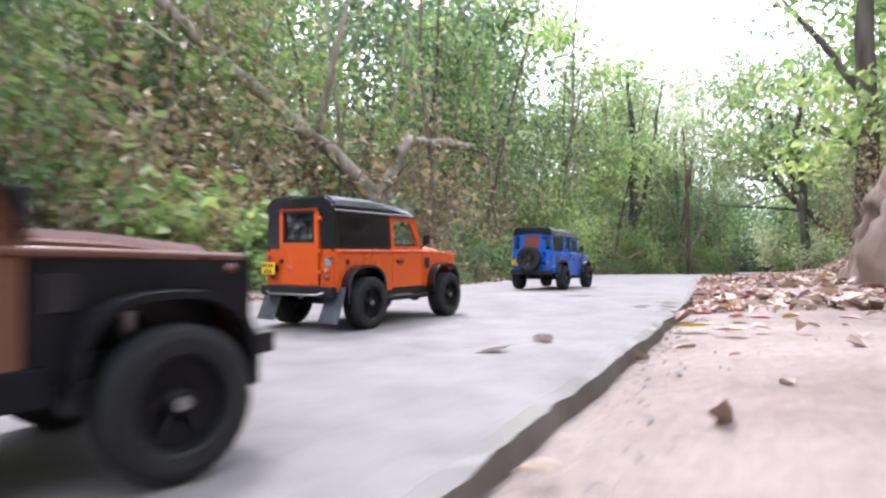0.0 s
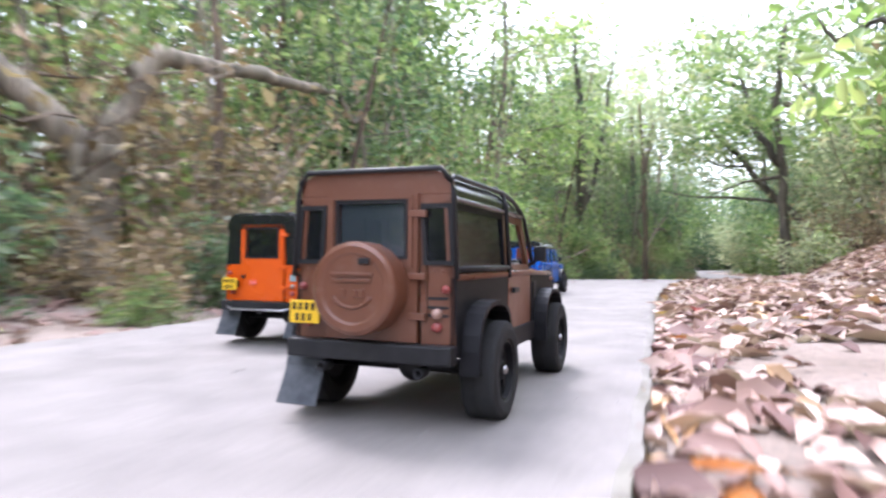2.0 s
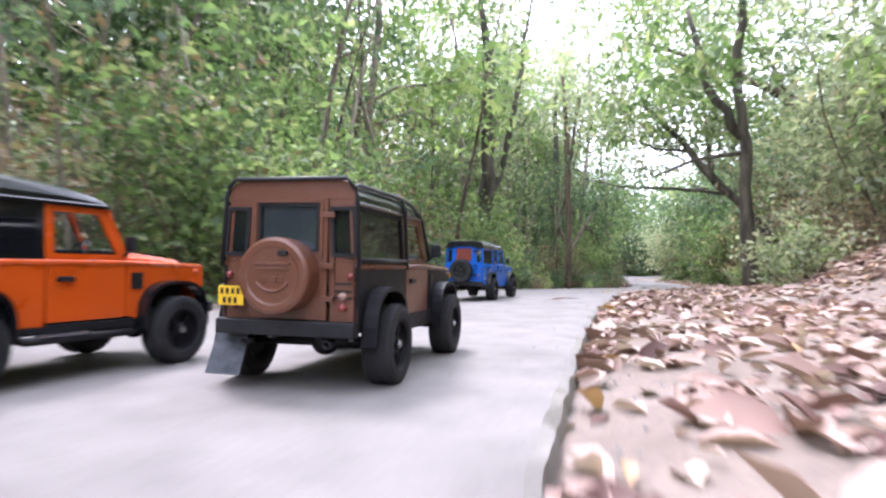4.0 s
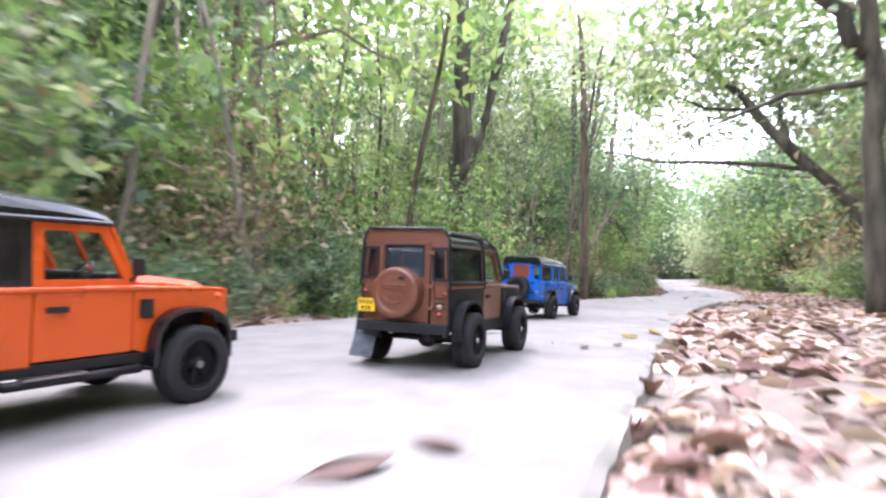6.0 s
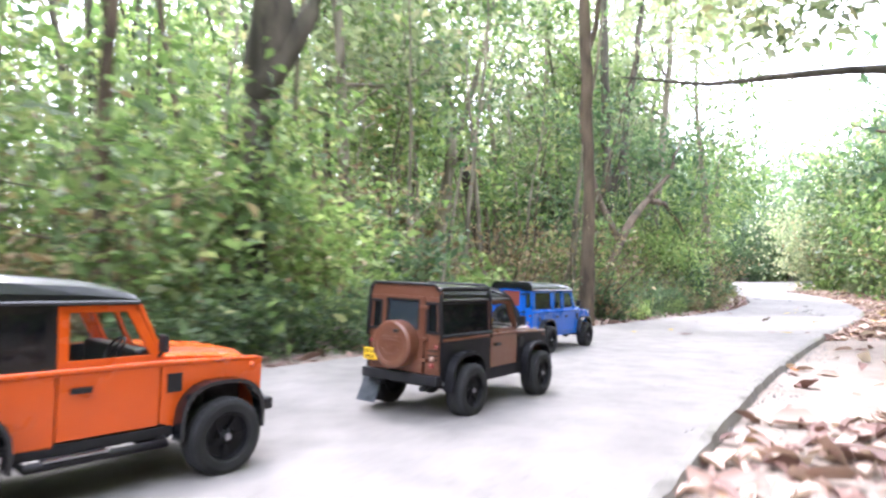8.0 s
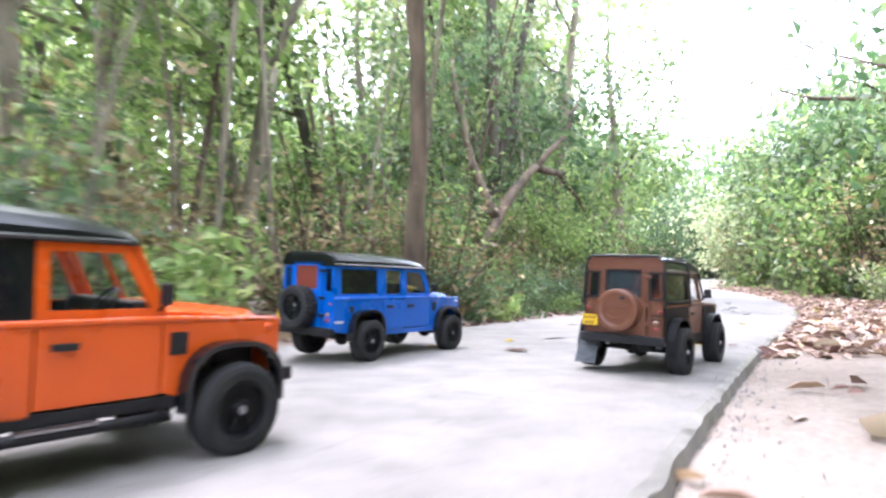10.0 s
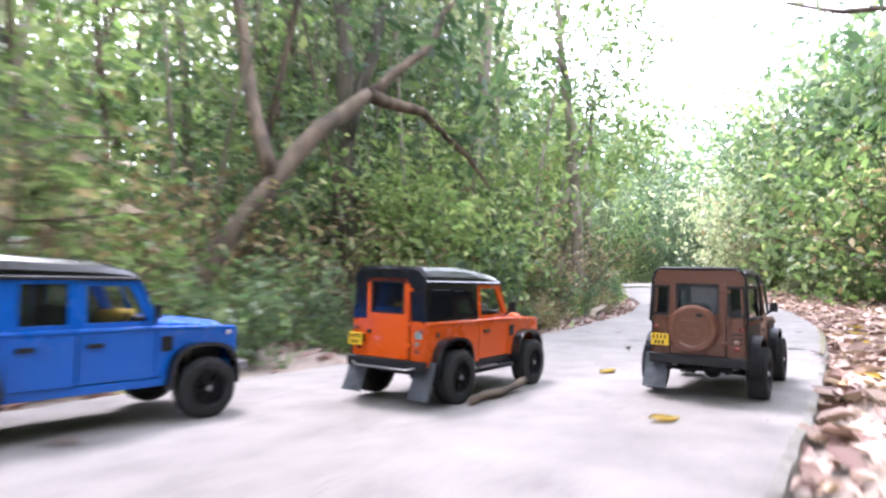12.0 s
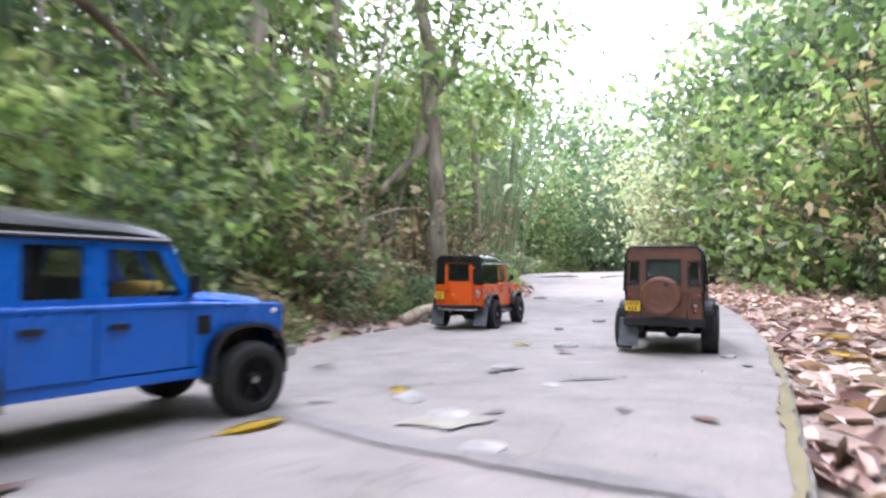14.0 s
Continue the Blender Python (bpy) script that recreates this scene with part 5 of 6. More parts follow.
# ---- trees of their own shape ----
def custom_tree(name, label, bark_mat, stems, leaves=(), leaf_mat=None, leaf=0.07, per=40, spread=0.2, category="tree", seed=5):
    """stems: (points, radii) in the world; leaves: points that carry clumps."""
    base = stems[0][0][0]
    tree = tagged(new(name), label, category)
    tree.matrix_basis = pose(*base)
    rnd = np.random.RandomState(seed)
    for k, (pts, radii) in enumerate(stems):
        bm = bmesh.new()
        pts = [np.array(p, float) - np.array(base) for p in pts]
        fine, fr = [], []
        for i in range(len(pts) - 1):
            for u in (0, 0.25, 0.5, 0.75):
                fine.append(tuple(pts[i] * (1 - u) + pts[i + 1] * u + rnd.normal(size=3) * min(radii[i], 0.05) * (0.22 if i or u else 0)))
                fr.append((radii[i] * (1 - u) + radii[i + 1] * u) * rnd.uniform(0.9, 1.12))
        fine.append(tuple(pts[-1]))
        fr.append(radii[-1])
        tube(bm, fine, fr, 12)
        part("limb" if k else "trunk", bm, bark_mat, tree, smooth=True)
    if leaves:
        c, nr, sz = clumps([np.array(p, float) - np.array(base) for p in leaves], per, spread, leaf, rnd)
        v, f = leaf_cloud(c, nr, sz, rnd)
        leaf_object("crown", v, f, leaf_mat, tree)
    return tree


def crown_points(x, y, z, wide, tall, n):
    """Uneven spread of clump centres for a crown."""
    return [(x + wide * math.cos(k * 2.4) * math.sqrt((k + 0.5) / n), y + wide * math.sin(k * 2.4) * math.sqrt((k + 0.5) / n), z + tall * math.sin(k * 5.3)) for k in range(n)]


def gz(x, y):
    return ground_z(x, y) - 0.08


custom_tree("forked_tree", "thick pale forked trunk with a long dead branch", BARK_PALE, [
    ([(-0.5, 4.66, gz(-0.5, 4.66)), (-0.5, 4.66, 0.3), (-0.47, 4.66, 0.58)], [0.14, 0.115, 0.105]),
    ([(-0.47, 4.66, 0.5), (-0.8, 4.5, 0.85), (-1.3, 4.25, 1.25), (-1.75, 4.05, 1.67), (-2.2, 3.9, 2.2)], [0.07, 0.052, 0.045, 0.04, 0.03]),
    ([(-0.47, 4.66, 0.5), (-0.36, 4.7, 0.75), (-0.27, 4.77, 0.98), (-0.02, 5.2, 1.02), (0.2, 5.8, 1.1), (0.36, 6.4, 1.2)], [0.065, 0.05, 0.045, 0.036, 0.03, 0.018]),
    ([(0.34, 6.3, 1.18), (0.42, 6.5, 1.02), (0.52, 6.7, 1.16)], [0.018, 0.014, 0.006]),
    ([(0.36, 6.4, 1.2), (0.3, 6.6, 1.42), (0.22, 6.6, 1.6)], [0.014, 0.008, 0.004]),
    ([(-0.9, 4.45, 0.93), (-0.75, 4.4, 1.5), (-0.6, 4.4, 2.1)], [0.028, 0.022, 0.014]),
    ([(-1.4, 4.2, 1.3), (-1.52, 4.2, 1.55), (-1.6, 4.2, 2.0)], [0.026, 0.022, 0.014]),
    ([(-1.62, 4.1, 1.14), (-1.25, 4.12, 1.02), (-1.0, 4.2, 0.94), (-0.93, 4.25, 1.02)], [0.006, 0.01, 0.012, 0.008]),
    ([(-1.75, 4.05, 1.6), (-2.3, 4.0, 1.5), (-2.9, 4.0, 1.62)], [0.02, 0.014, 0.006]),
])
custom_tree("tall_tree", "tall straight brown trunk beside the path", BARK_BROWN, [
    ([(5.05, 13.04, gz(5.05, 13.04)), (5.06, 13.05, 0.3), (5.04, 13.06, 1.2), (5.02, 13.06, 1.9)], [0.055, 0.042, 0.038, 0.034]),
    ([(5.02, 13.06, 1.2), (5.12, 13.1, 1.7), (5.25, 13.15, 2.4)], [0.024, 0.02, 0.014]), ([(5.02, 13.06, 1.9), (4.95, 13.1, 2.7)], [0.03, 0.02])],
    [(5.0, 13.1, 2.3), (5.3, 13.2, 2.5), (4.8, 13.0, 2.6), (5.1, 13.3, 2.8)], LEAF_GREY)
custom_tree("forked_tree", "pale grey trunk that forks high among the trees", BARK_PALE, [
    ([(3.3, 16.3, gz(3.3, 16.3)), (3.32, 16.3, 0.4), (3.28, 16.3, 1.25)], [0.12, 0.095, 0.085]),
    ([(3.28, 16.3, 1.2), (3.08, 16.35, 1.8), (3.05, 16.4, 3.0)], [0.065, 0.05, 0.03]),
    ([(3.28, 16.3, 1.2), (3.45, 16.3, 1.9), (3.62, 16.3, 3.0)], [0.06, 0.045, 0.028])],
    crown_points(3.3, 16.4, 3.0, 0.7, 0.4, 14), LEAF_GREY, 0.08, 30, 0.2, seed=21)
custom_tree("forked_tree", "slender grey-brown trunk with a wide fork", BARK_PALE, [
    ([(4.02, 14.4, gz(4.02, 14.4)), (4.04, 14.42, 0.2), (4.15, 14.44, 1.08)], [0.075, 0.058, 0.05]),
    ([(4.15, 14.44, 1.05), (4.03, 14.5, 1.5), (3.95, 14.5, 2.4)], [0.036, 0.028, 0.015]),
    ([(4.15, 14.44, 1.05), (4.32, 14.4, 1.5), (4.5, 14.4, 2.3)], [0.036, 0.028, 0.015])],
    crown_points(4.2, 14.5, 2.5, 0.6, 0.4, 12), LEAF, 0.08, 30, 0.2, seed=22)
custom_tree("curved_tree", "thin dark curving trunk in the undergrowth", BARK_DARK, [
    ([(3.02, 15.0, gz(3.02, 15.0)), (3.0, 15.03, 0.1), (2.88, 15.03, 0.8), (2.92, 15.0, 1.6), (2.82, 15.0, 2.8)], [0.055, 0.045, 0.04, 0.032, 0.018])],
    crown_points(2.85, 15.0, 2.7, 0.5, 0.4, 10), LEAF_DARK, 0.08, 30, 0.2, seed=23)
custom_tree("leaning_tree", "leaning brown tree with an arching leafy branch", BARK_BROWN, [
    ([(5.35, 14.3, gz(5.35, 14.3)), (5.55, 14.45, -0.1), (5.85, 14.75, 0.35), (6.05, 14.92, 0.54)], [0.05, 0.04, 0.034, 0.03]),
    ([(6.05, 14.92, 0.54), (6.3, 15.2, 0.52), (6.55, 15.5, 0.36), (6.7, 15.7, 0.2)], [0.034, 0.022, 0.014, 0.006]),
    ([(6.05, 14.92, 0.54), (6.3, 15.1, 0.8), (6.5, 15.3, 1.2)], [0.028, 0.02, 0.01]),
    ([(5.7, 14.6, 0.12), (5.5, 14.9, 0.7), (5.4, 15.1, 1.4)], [0.035, 0.028, 0.02])],
    [(6.35, 15.25, 0.85), (6.5, 15.3, 1.15), (6.6, 15.5, 0.5), (6.4, 15.5, 0.95), (5.5, 15.1, 1.3), (6.1, 15.3, 1.1), (6.7, 15.6, 0.75)], LEAF_DARK, 0.09, 60, 0.2)
custom_tree("branching_tree", "grey trunk with a heavy side branch and thin foliage", BARK_PALE, [
    ([(7.78, 17.7, gz(7.78, 17.7)), (7.76, 17.7, 0.0), (7.74, 17.72, 0.5), (7.72, 17.74, 1.0), (7.64, 17.76, 1.6), (7.6, 17.8, 2.9)], [0.07, 0.055, 0.05, 0.045, 0.035, 0.014]),
    ([(7.74, 17.72, 0.45), (7.55, 17.7, 0.2), (7.38, 17.68, 0.05)], [0.04, 0.032, 0.024]),
    ([(7.73, 17.73, 0.7), (7.9, 17.75, 0.85), (7.92, 17.76, 1.1)], [0.035, 0.026, 0.014])],
    [(7.95, 17.8, 1.2), (8.1, 17.9, 1.0), (7.6, 17.8, 1.6), (8.2, 17.8, 0.7), (7.9, 18.0, 1.5), (8.3, 18.0, 1.2)] + [(7.98 + 0.78 * math.cos(k * 2.4) * math.sqrt((k % 23 + 1) / 23), 17.95 + 0.5 * math.sin(k * 2.4), 0.55 + 0.032 * k) for k in range(64)], LEAF, 0.07, 46, 0.19)
custom_tree("bare_pole_trunk", "thin grey bare trunk standing by the bend", BARK_PALE, [
    ([(8.3, 19.2, gz(8.3, 19.2)), (8.3, 19.2, 0.2), (8.28, 19.2, 0.9)], [0.045, 0.04, 0.036])])
custom_tree("twin_stem_tree", "dark twin-stemmed tree behind the path", BARK_DARK, [
    ([(5.85, 15.8, gz(5.85, 15.8)), (5.86, 15.8, 0.6), (5.84, 15.8, 1.6), (5.8, 15.8, 3.2)], [0.075, 0.055, 0.05, 0.035]),
    ([(5.86, 15.8, 0.45), (6.05, 15.85, 1.2), (6.2, 15.9, 2.2), (6.3, 15.9, 3.2)], [0.045, 0.04, 0.034, 0.02])],
    [(5.8, 15.8, 3.0), (6.3, 15.9, 3.0), (5.5, 15.7, 3.3), (6.0, 16.0, 3.5), (6.6, 15.9, 2.8), (6.3, 16, 2.2)], LEAF_GREY, 0.08, 90, 0.3)
custom_tree("big_tree", "thick dark leaning trunk with a fork", BARK_DARK, [
    ([(3.3, 11.2, gz(3.3, 11.2)), (3.32, 11.2, 0.3), (3.4, 11.25, 0.9), (3.4, 11.3, 1.8), (3.35, 11.3, 2.6), (3.3, 11.3, 3.3)], [0.11, 0.085, 0.08, 0.06, 0.045, 0.02]),
    ([(3.36, 11.2, 0.6), (3.6, 11.3, 1.1), (3.75, 11.35, 1.9), (3.95, 11.4, 3.2)], [0.05, 0.042, 0.03, 0.012])],
    [(3.3, 11.3, 3.2), (3.5, 11.4, 3.0), (3.1, 11.2, 2.8), (3.9, 11.4, 3.1), (3.6, 11.1, 2.6), (3.2, 11.5, 3.4), (3.4, 11.3, 1.8), (3.8, 11.4, 1.9), (3.2, 11.2, 2.0), (3.6, 11.5, 1.6)], LEAF, 0.08, 60, 0.3)
custom_tree("dead_branch", "curved pale dead branch hanging in the undergrowth", DEAD, [
    ([(2.45, 10.1, 0.3), (2.6, 10.05, 0.12), (2.78, 10.0, 0.0), (2.95, 10.05, 0.03), (3.15, 10.1, 0.12)], [0.009, 0.011, 0.012, 0.012, 0.01])], category="branch")


custom_tree("overhanging_tree", "dark tree leaning from the bank over the path", BARK_DARK, [
    ([(7.25, 10.85, gz(7.25, 10.85)), (6.8, 11.25, 0.55), (6.4, 11.6, 1.1), (6.25, 12.0, 1.6), (5.9, 12.5, 2.2)], [0.07, 0.058, 0.05, 0.04, 0.025]),
    ([(6.6, 11.45, 0.85), (6.1, 11.9, 0.95), (5.6, 12.4, 1.0), (5.2, 12.8, 1.15)], [0.028, 0.02, 0.014, 0.006]),
    ([(6.4, 11.6, 1.1), (6.75, 12.2, 1.6), (7.0, 12.7, 2.3)], [0.034, 0.026, 0.016]),
    ([(6.3, 11.9, 1.45), (5.9, 12.1, 1.5), (5.5, 12.2, 1.7)], [0.02, 0.014, 0.006])],
    [(5.9, 12.5, 2.2), (6.2, 12.4, 2.0), (5.6, 12.4, 2.1), (6.9, 12.6, 2.2), (6.5, 12.6, 2.4), (5.4, 12.3, 1.8), (6.0, 12.2, 1.8), (6.8, 12.3, 1.8), (7.2, 12.9, 2.4), (6.6, 11.8, 1.3), (7.0, 12.0, 1.5), (6.3, 12.3, 1.55), (6.9, 11.6, 1.1), (7.3, 12.3, 2.0), (5.8, 12.2, 1.3)] + [(6.4 + 1.5 * math.cos(k * 2.4) * math.sqrt((k + 0.5) / 44), 12.5 + 1.4 * math.sin(k * 2.4) * math.sqrt((k + 0.5) / 44), 2.7 + 0.9 * math.sin(k * 1.7)) for k in range(44)], LEAF_GREY, 0.085, 130, 0.28)
custom_tree("bank_tree", "dark trunk on the bank under a yellow-green crown", BARK_DARK, [
    ([(2.68, 3.95, gz(2.68, 3.95)), (2.66, 3.97, 0.8), (2.64, 3.96, 1.5), (2.7, 3.9, 2.4)], [0.075, 0.06, 0.052, 0.03]),
    ([(2.66, 3.97, 1.1), (2.5, 4.15, 1.5), (2.35, 4.4, 1.9)], [0.03, 0.022, 0.01]),
    ([(2.66, 3.97, 0.75), (2.45, 4.1, 0.95), (2.35, 4.2, 0.9), (2.32, 4.25, 1.0)], [0.014, 0.01, 0.008, 0.004])],
    crown_points(2.78, 4.15, 1.5, 0.55, 0.75, 48), LEAF_BRIGHT, 0.08, 34, 0.16, seed=14)
custom_tree("bank_tree", "dark forked trunk on the bank with thin green foliage", BARK_DARK, [
    ([(5.35, 9.3, gz(5.35, 9.3)), (5.3, 9.3, 0.7), (5.28, 9.32, 1.2), (5.2, 9.3, 1.9), (5.25, 9.2, 2.8)], [0.07, 0.055, 0.05, 0.04, 0.025]),
    ([(5.28, 9.32, 1.15), (5.05, 9.5, 1.6), (4.95, 9.7, 2.4)], [0.05, 0.04, 0.02]),
    ([(5.28, 9.3, 1.0), (4.9, 9.45, 0.95), (4.6, 9.7, 0.8)], [0.02, 0.014, 0.006])],
    crown_points(5.0, 9.6, 2.1, 0.9, 0.6, 34), LEAF, 0.095, 34, 0.22, seed=15)
custom_tree("arching_tree", "tall tree whose leafy crown arches over the path", BARK_BROWN, [
    ([(8.0, 10.2, gz(8.0, 10.2)), (7.6, 10.6, 1.2), (7.1, 11.0, 2.0), (6.4, 11.7, 2.6), (5.8, 12.3, 3.0)], [0.09, 0.07, 0.06, 0.04, 0.02]),
    ([(7.1, 11.0, 2.0), (6.7, 11.0, 2.5), (6.2, 10.9, 3.0)], [0.035, 0.025, 0.012]), ([(6.9, 11.2, 2.15), (7.0, 11.8, 2.4), (7.1, 12.5, 2.7)], [0.03, 0.02, 0.01])],
    [(6.35 + 1.35 * math.cos(k * 2.4) * math.sqrt((k + 0.5) / 115), 11.75 + 1.35 * math.sin(k * 2.4) * math.sqrt((k + 0.5) / 115), 2.75 + 1.0 * math.sin(k * 5.3) + 0.2 * math.cos(k)) for k in range(115)], LEAF, 0.085, 34, 0.22, seed=9)
custom_tree("bare_branch_tree", "bare grey branches reaching out of the bushes", BARK_BROWN, [
    ([(10.5, 15.0, gz(10.5, 15.0)), (10.2, 15.3, 0.9), (9.75, 15.6, 1.35), (9.1, 16.1, 1.45), (8.7, 16.3, 1.6)], [0.04, 0.034, 0.026, 0.018, 0.006]),
    ([(9.9, 15.5, 1.2), (9.6, 15.8, 1.7), (9.2, 16.2, 1.95), (8.8, 16.4, 2.3)], [0.022, 0.018, 0.012, 0.005]),
    ([(9.6, 15.7, 1.36), (9.3, 15.7, 1.5), (8.9, 15.8, 1.62)], [0.016, 0.012, 0.005])])


custom_tree("leafy_branch", "low branch with large pale leaves beside the path", BARK_BROWN, [
    ([(0.95, 8.45, gz(0.95, 8.45)), (1.05, 8.4, 0.4), (1.3, 8.3, 0.58), (1.65, 8.2, 0.55), (1.9, 8.15, 0.46)], [0.016, 0.013, 0.01, 0.007, 0.003])],
    [(1.3, 8.3, 0.56), (1.5, 8.25, 0.54), (1.7, 8.2, 0.5), (1.85, 8.15, 0.44), (1.2, 8.3, 0.64), (1.4, 8.4, 0.36)], LEAF_GREY, 0.11, 10, 0.13, category="shrub")


def bamboo(x, y, seed):
    rnd = np.random.RandomState(seed)
    z = ground_z(x, y) - 0.1
    clump = tagged(new("bamboo"), "dense clump of thin grey-green bamboo canes", "bamboo", "bamboo grove")
    clump.matrix_basis = pose(x, y, z)
    tops = []
    for k in range(22):
        a, r = rnd.uniform(0, 6.28), rnd.uniform(0, 0.5)
        cane = wander(rnd, (r * math.cos(a), r * math.sin(a), 0), (0.16 * math.cos(a), 0.16 * math.sin(a), 1), rnd.uniform(2.0, 3.2), 6, 0.05)
        part("cane", tube(bmesh.new(), cane, [0.021 - 0.0022 * i for i in range(7)], 6), BAMBOO, clump, smooth=True)
        tops += cane[3:]
    c, nr, sz = clumps(tops, 26, 0.22, 0.1, rnd)
    v, f = leaf_cloud(c, nr, sz, rnd, 0.18, cheap=True)
    leaf_object("foliage", v, f, LEAF_DARK, clump)


for k, (x, y) in enumerate([(8.5, 20.9), (8.75, 21.7), (9.1, 22.5), (9.75, 23.2), (8.2, 21.9), (10.2, 24.4), (11.2, 25.0), (8.6, 23.4), (9.2, 24.8)]):
    if off(x, y) < -WIDTH - 0.3:
        bamboo(x, y, 60 + k)

# ---- fallen leaves ----
def bare(y, d):
    """Stretches of the verge where the pale earth shows."""
    return (y < 1.75 and d < 0.9) or (10.0 < y < 11.9 and d < 0.55) or (2.55 < y < 3.3 and 0.25 < d < 0.7)


def litter(y0, y1, n, d0, d1, seed, size, lift=0.009, cheap=False):
    rnd = np.random.RandomState(seed)
    c, nr = [], []
    for _ in range(n):
        y = rnd.uniform(y0, y1)
        d = d0 + (d1 - d0) * rnd.uniform() ** 1.15
        x, yy = beside(y, d)
        if noise.noise((x * 2.3, yy * 2.3, 4.0)) < -0.2 and rnd.uniform() < 0.75:
            continue
        if d0 >= 0 and bare(yy, d) and rnd.uniform() < 0.965:
            continue
        c.append((x, yy, ground_z(x, yy) + rnd.uniform(0.002, lift * 2)))
        nr.append((rnd.normal() * 0.3, rnd.normal() * 0.3, 1.0))
    n = len(c)
    return leaf_cloud(c, nr, size * np.exp(rnd.normal(-0.1, 0.42, n)).clip(0.3, 2.2), rnd, 0.46, 0.28, 0.16, cheap)


v, f = litter(-1.0, 20.5, 29000, 0.0, 1.5, 51, 0.05)
tagged(leaf_object("leaf_litter", v, f, LITTER), "thick layer of dry curled brown leaves beside the path", "leaf litter", kind="stuff")
v, f = litter(-1.0, 22.0, 16000, 1.2, 3.6, 53, 0.055, cheap=True)
tagged(leaf_object("leaf_litter", v, f, LITTER), "dry brown leaves strewn over the bank", "leaf litter", kind="stuff")
v, f = litter(-1.0, 22.0, 11000, -WIDTH - 0.01, -WIDTH - 1.6, 52, 0.05, cheap=True)
tagged(leaf_object("leaf_litter", v, f, LITTER_BROWN), "scattered dry leaves under the wood", "leaf litter", kind="stuff")


def fallen_leaf(x, y, size, mat, label, seed):
    """One broad curled leaf with a stalk and a raised rib."""
    rnd = random.Random(seed)
    bm = bmesh.new()
    n, rows = 9, []
    bend, cup, twist = rnd.uniform(0.15, 0.5), rnd.uniform(0.15, 0.45), rnd.uniform(-0.25, 0.25)
    for i in range(n):
        u = i / (n - 1)
        w = 0.24 * math.sin(math.pi * min(1, u * 0.97 + 0.015)) ** 0.75 * (1.12 - 0.35 * u)
        row = []
        for k in (-1, -0.55, 0, 0.55, 1):
            xx = (u - 0.5)
            zz = bend * (u - 0.5) ** 2 + cup * w * k * k * 1.6 + twist * k * w * (u - 0.4) + 0.012 * math.sin(9 * u + k * 3) * abs(k)
            row.append(bm.verts.new((xx * size, k * w * size, zz * size)))
        rows.append(row)
    for a, b in zip(rows, rows[1:]):
        for k in range(4):
            bm.faces.new((a[k], b[k], b[k + 1], a[k + 1]))
    bmesh.ops.solidify(bm, geom=list(bm.faces), thickness=size * 0.008)
    tube(bm, [(-0.5 * size, 0, bend * 0.25 * size), (-0.62 * size, 0.03 * size, bend * 0.3 * size), (-0.72 * size, 0.05 * size, bend * 0.3 * size)], size * 0.01, 5)
    d = off(x, y)
    for v in bm.verts:
        v.co.z *= 0.35 if -WIDTH < d < 0 else 0.6
    z = road_z(y) + 0.003 if -WIDTH < d < 0.0 else ground_z(x, y) + 0.014
    ob = add("fallen_leaf", bm, mat, smooth=True, place=pose(x, y, z, rnd.uniform(-8, 8), rnd.uniform(-8, 8), rnd.uniform(0, 360)))
    return tagged(ob, label, "fallen leaf", "single fallen leaves")


YELLOW_AT = [(0.52, 1.34, 0.09), (2.69, 4.53, 0.06), (1.95, 3.77, 0.05), (1.64, 4.01, 0.09), (3.52, 8.06, 0.09), (3.38, 7.91, 0.07), (6.6, 13.04, 0.06), (8.59, 15.31, 0.12), (5.32, 12.17, 0.05), (5.88, 12.05, 0.07), (8.35, 14.97, 0.11), (5.06, 11.97, 0.05), (8.01, 14.44, 0.1), (7.34, 13.58, 0.09), (6.7, 13.61, 0.08), (7.68, 15.25, 0.06), (7.33, 14.63, 0.06), (7.15, 14.44, 0.09)]
RED_AT = [(0.56, 1.24, 0.06), (0.71, 1.53, 0.07), (0.74, 1.48, 0.06), (1.03, 2.18, 0.09), (1.0, 2.24, 0.06), (0.95, 2.12, 0.05), (1.83, 4.21, 0.07), (1.48, 3.33, 0.06), (1.81, 4.13, 0.09), (0.66, 1.62, 0.07), (0.78, 1.68, 0.06)]
ORANGE_AT = [(1.05, 2.49, 0.08), (1.03, 2.41, 0.07), (1.41, 3.37, 0.07), (4.12, 9.13, 0.06), (5.18, 10.69, 0.06), (0.84, 1.85, 0.07)]
BROWN_AT = [(0.89, 2.01, 0.07), (2.96, 6.41, 0.09), (2.74, 6.88, 0.06), (2.66, 6.81, 0.08), (3.16, 7.65, 0.05), (3.26, 7.7, 0.04), (3.86, 8.69, 0.05), (3.92, 8.61, 0.06), (7.9, 15.63, 0.06), (5.76, 12.95, 0.05), (5.8, 12.05, 0.05), (5.97, 12.02, 0.05), (6.54, 14.21, 0.06), (7.37, 13.79, 0.04), (6.98, 14.24, 0.05), (7.73, 15.07, 0.05), (7.48, 13.98, 0.06), (7.2, 14.96, 0.05), (7.67, 14.38, 0.04), (0.07, 0.89, 0.05), (0.62, 1.74, 0.05), (0.51, 1.63, 0.05), (0.16, 1.01, 0.06), (0.57, 1.6, 0.06), (2.06, 6.68, 0.07), (5.28, 11.87, 0.08)]
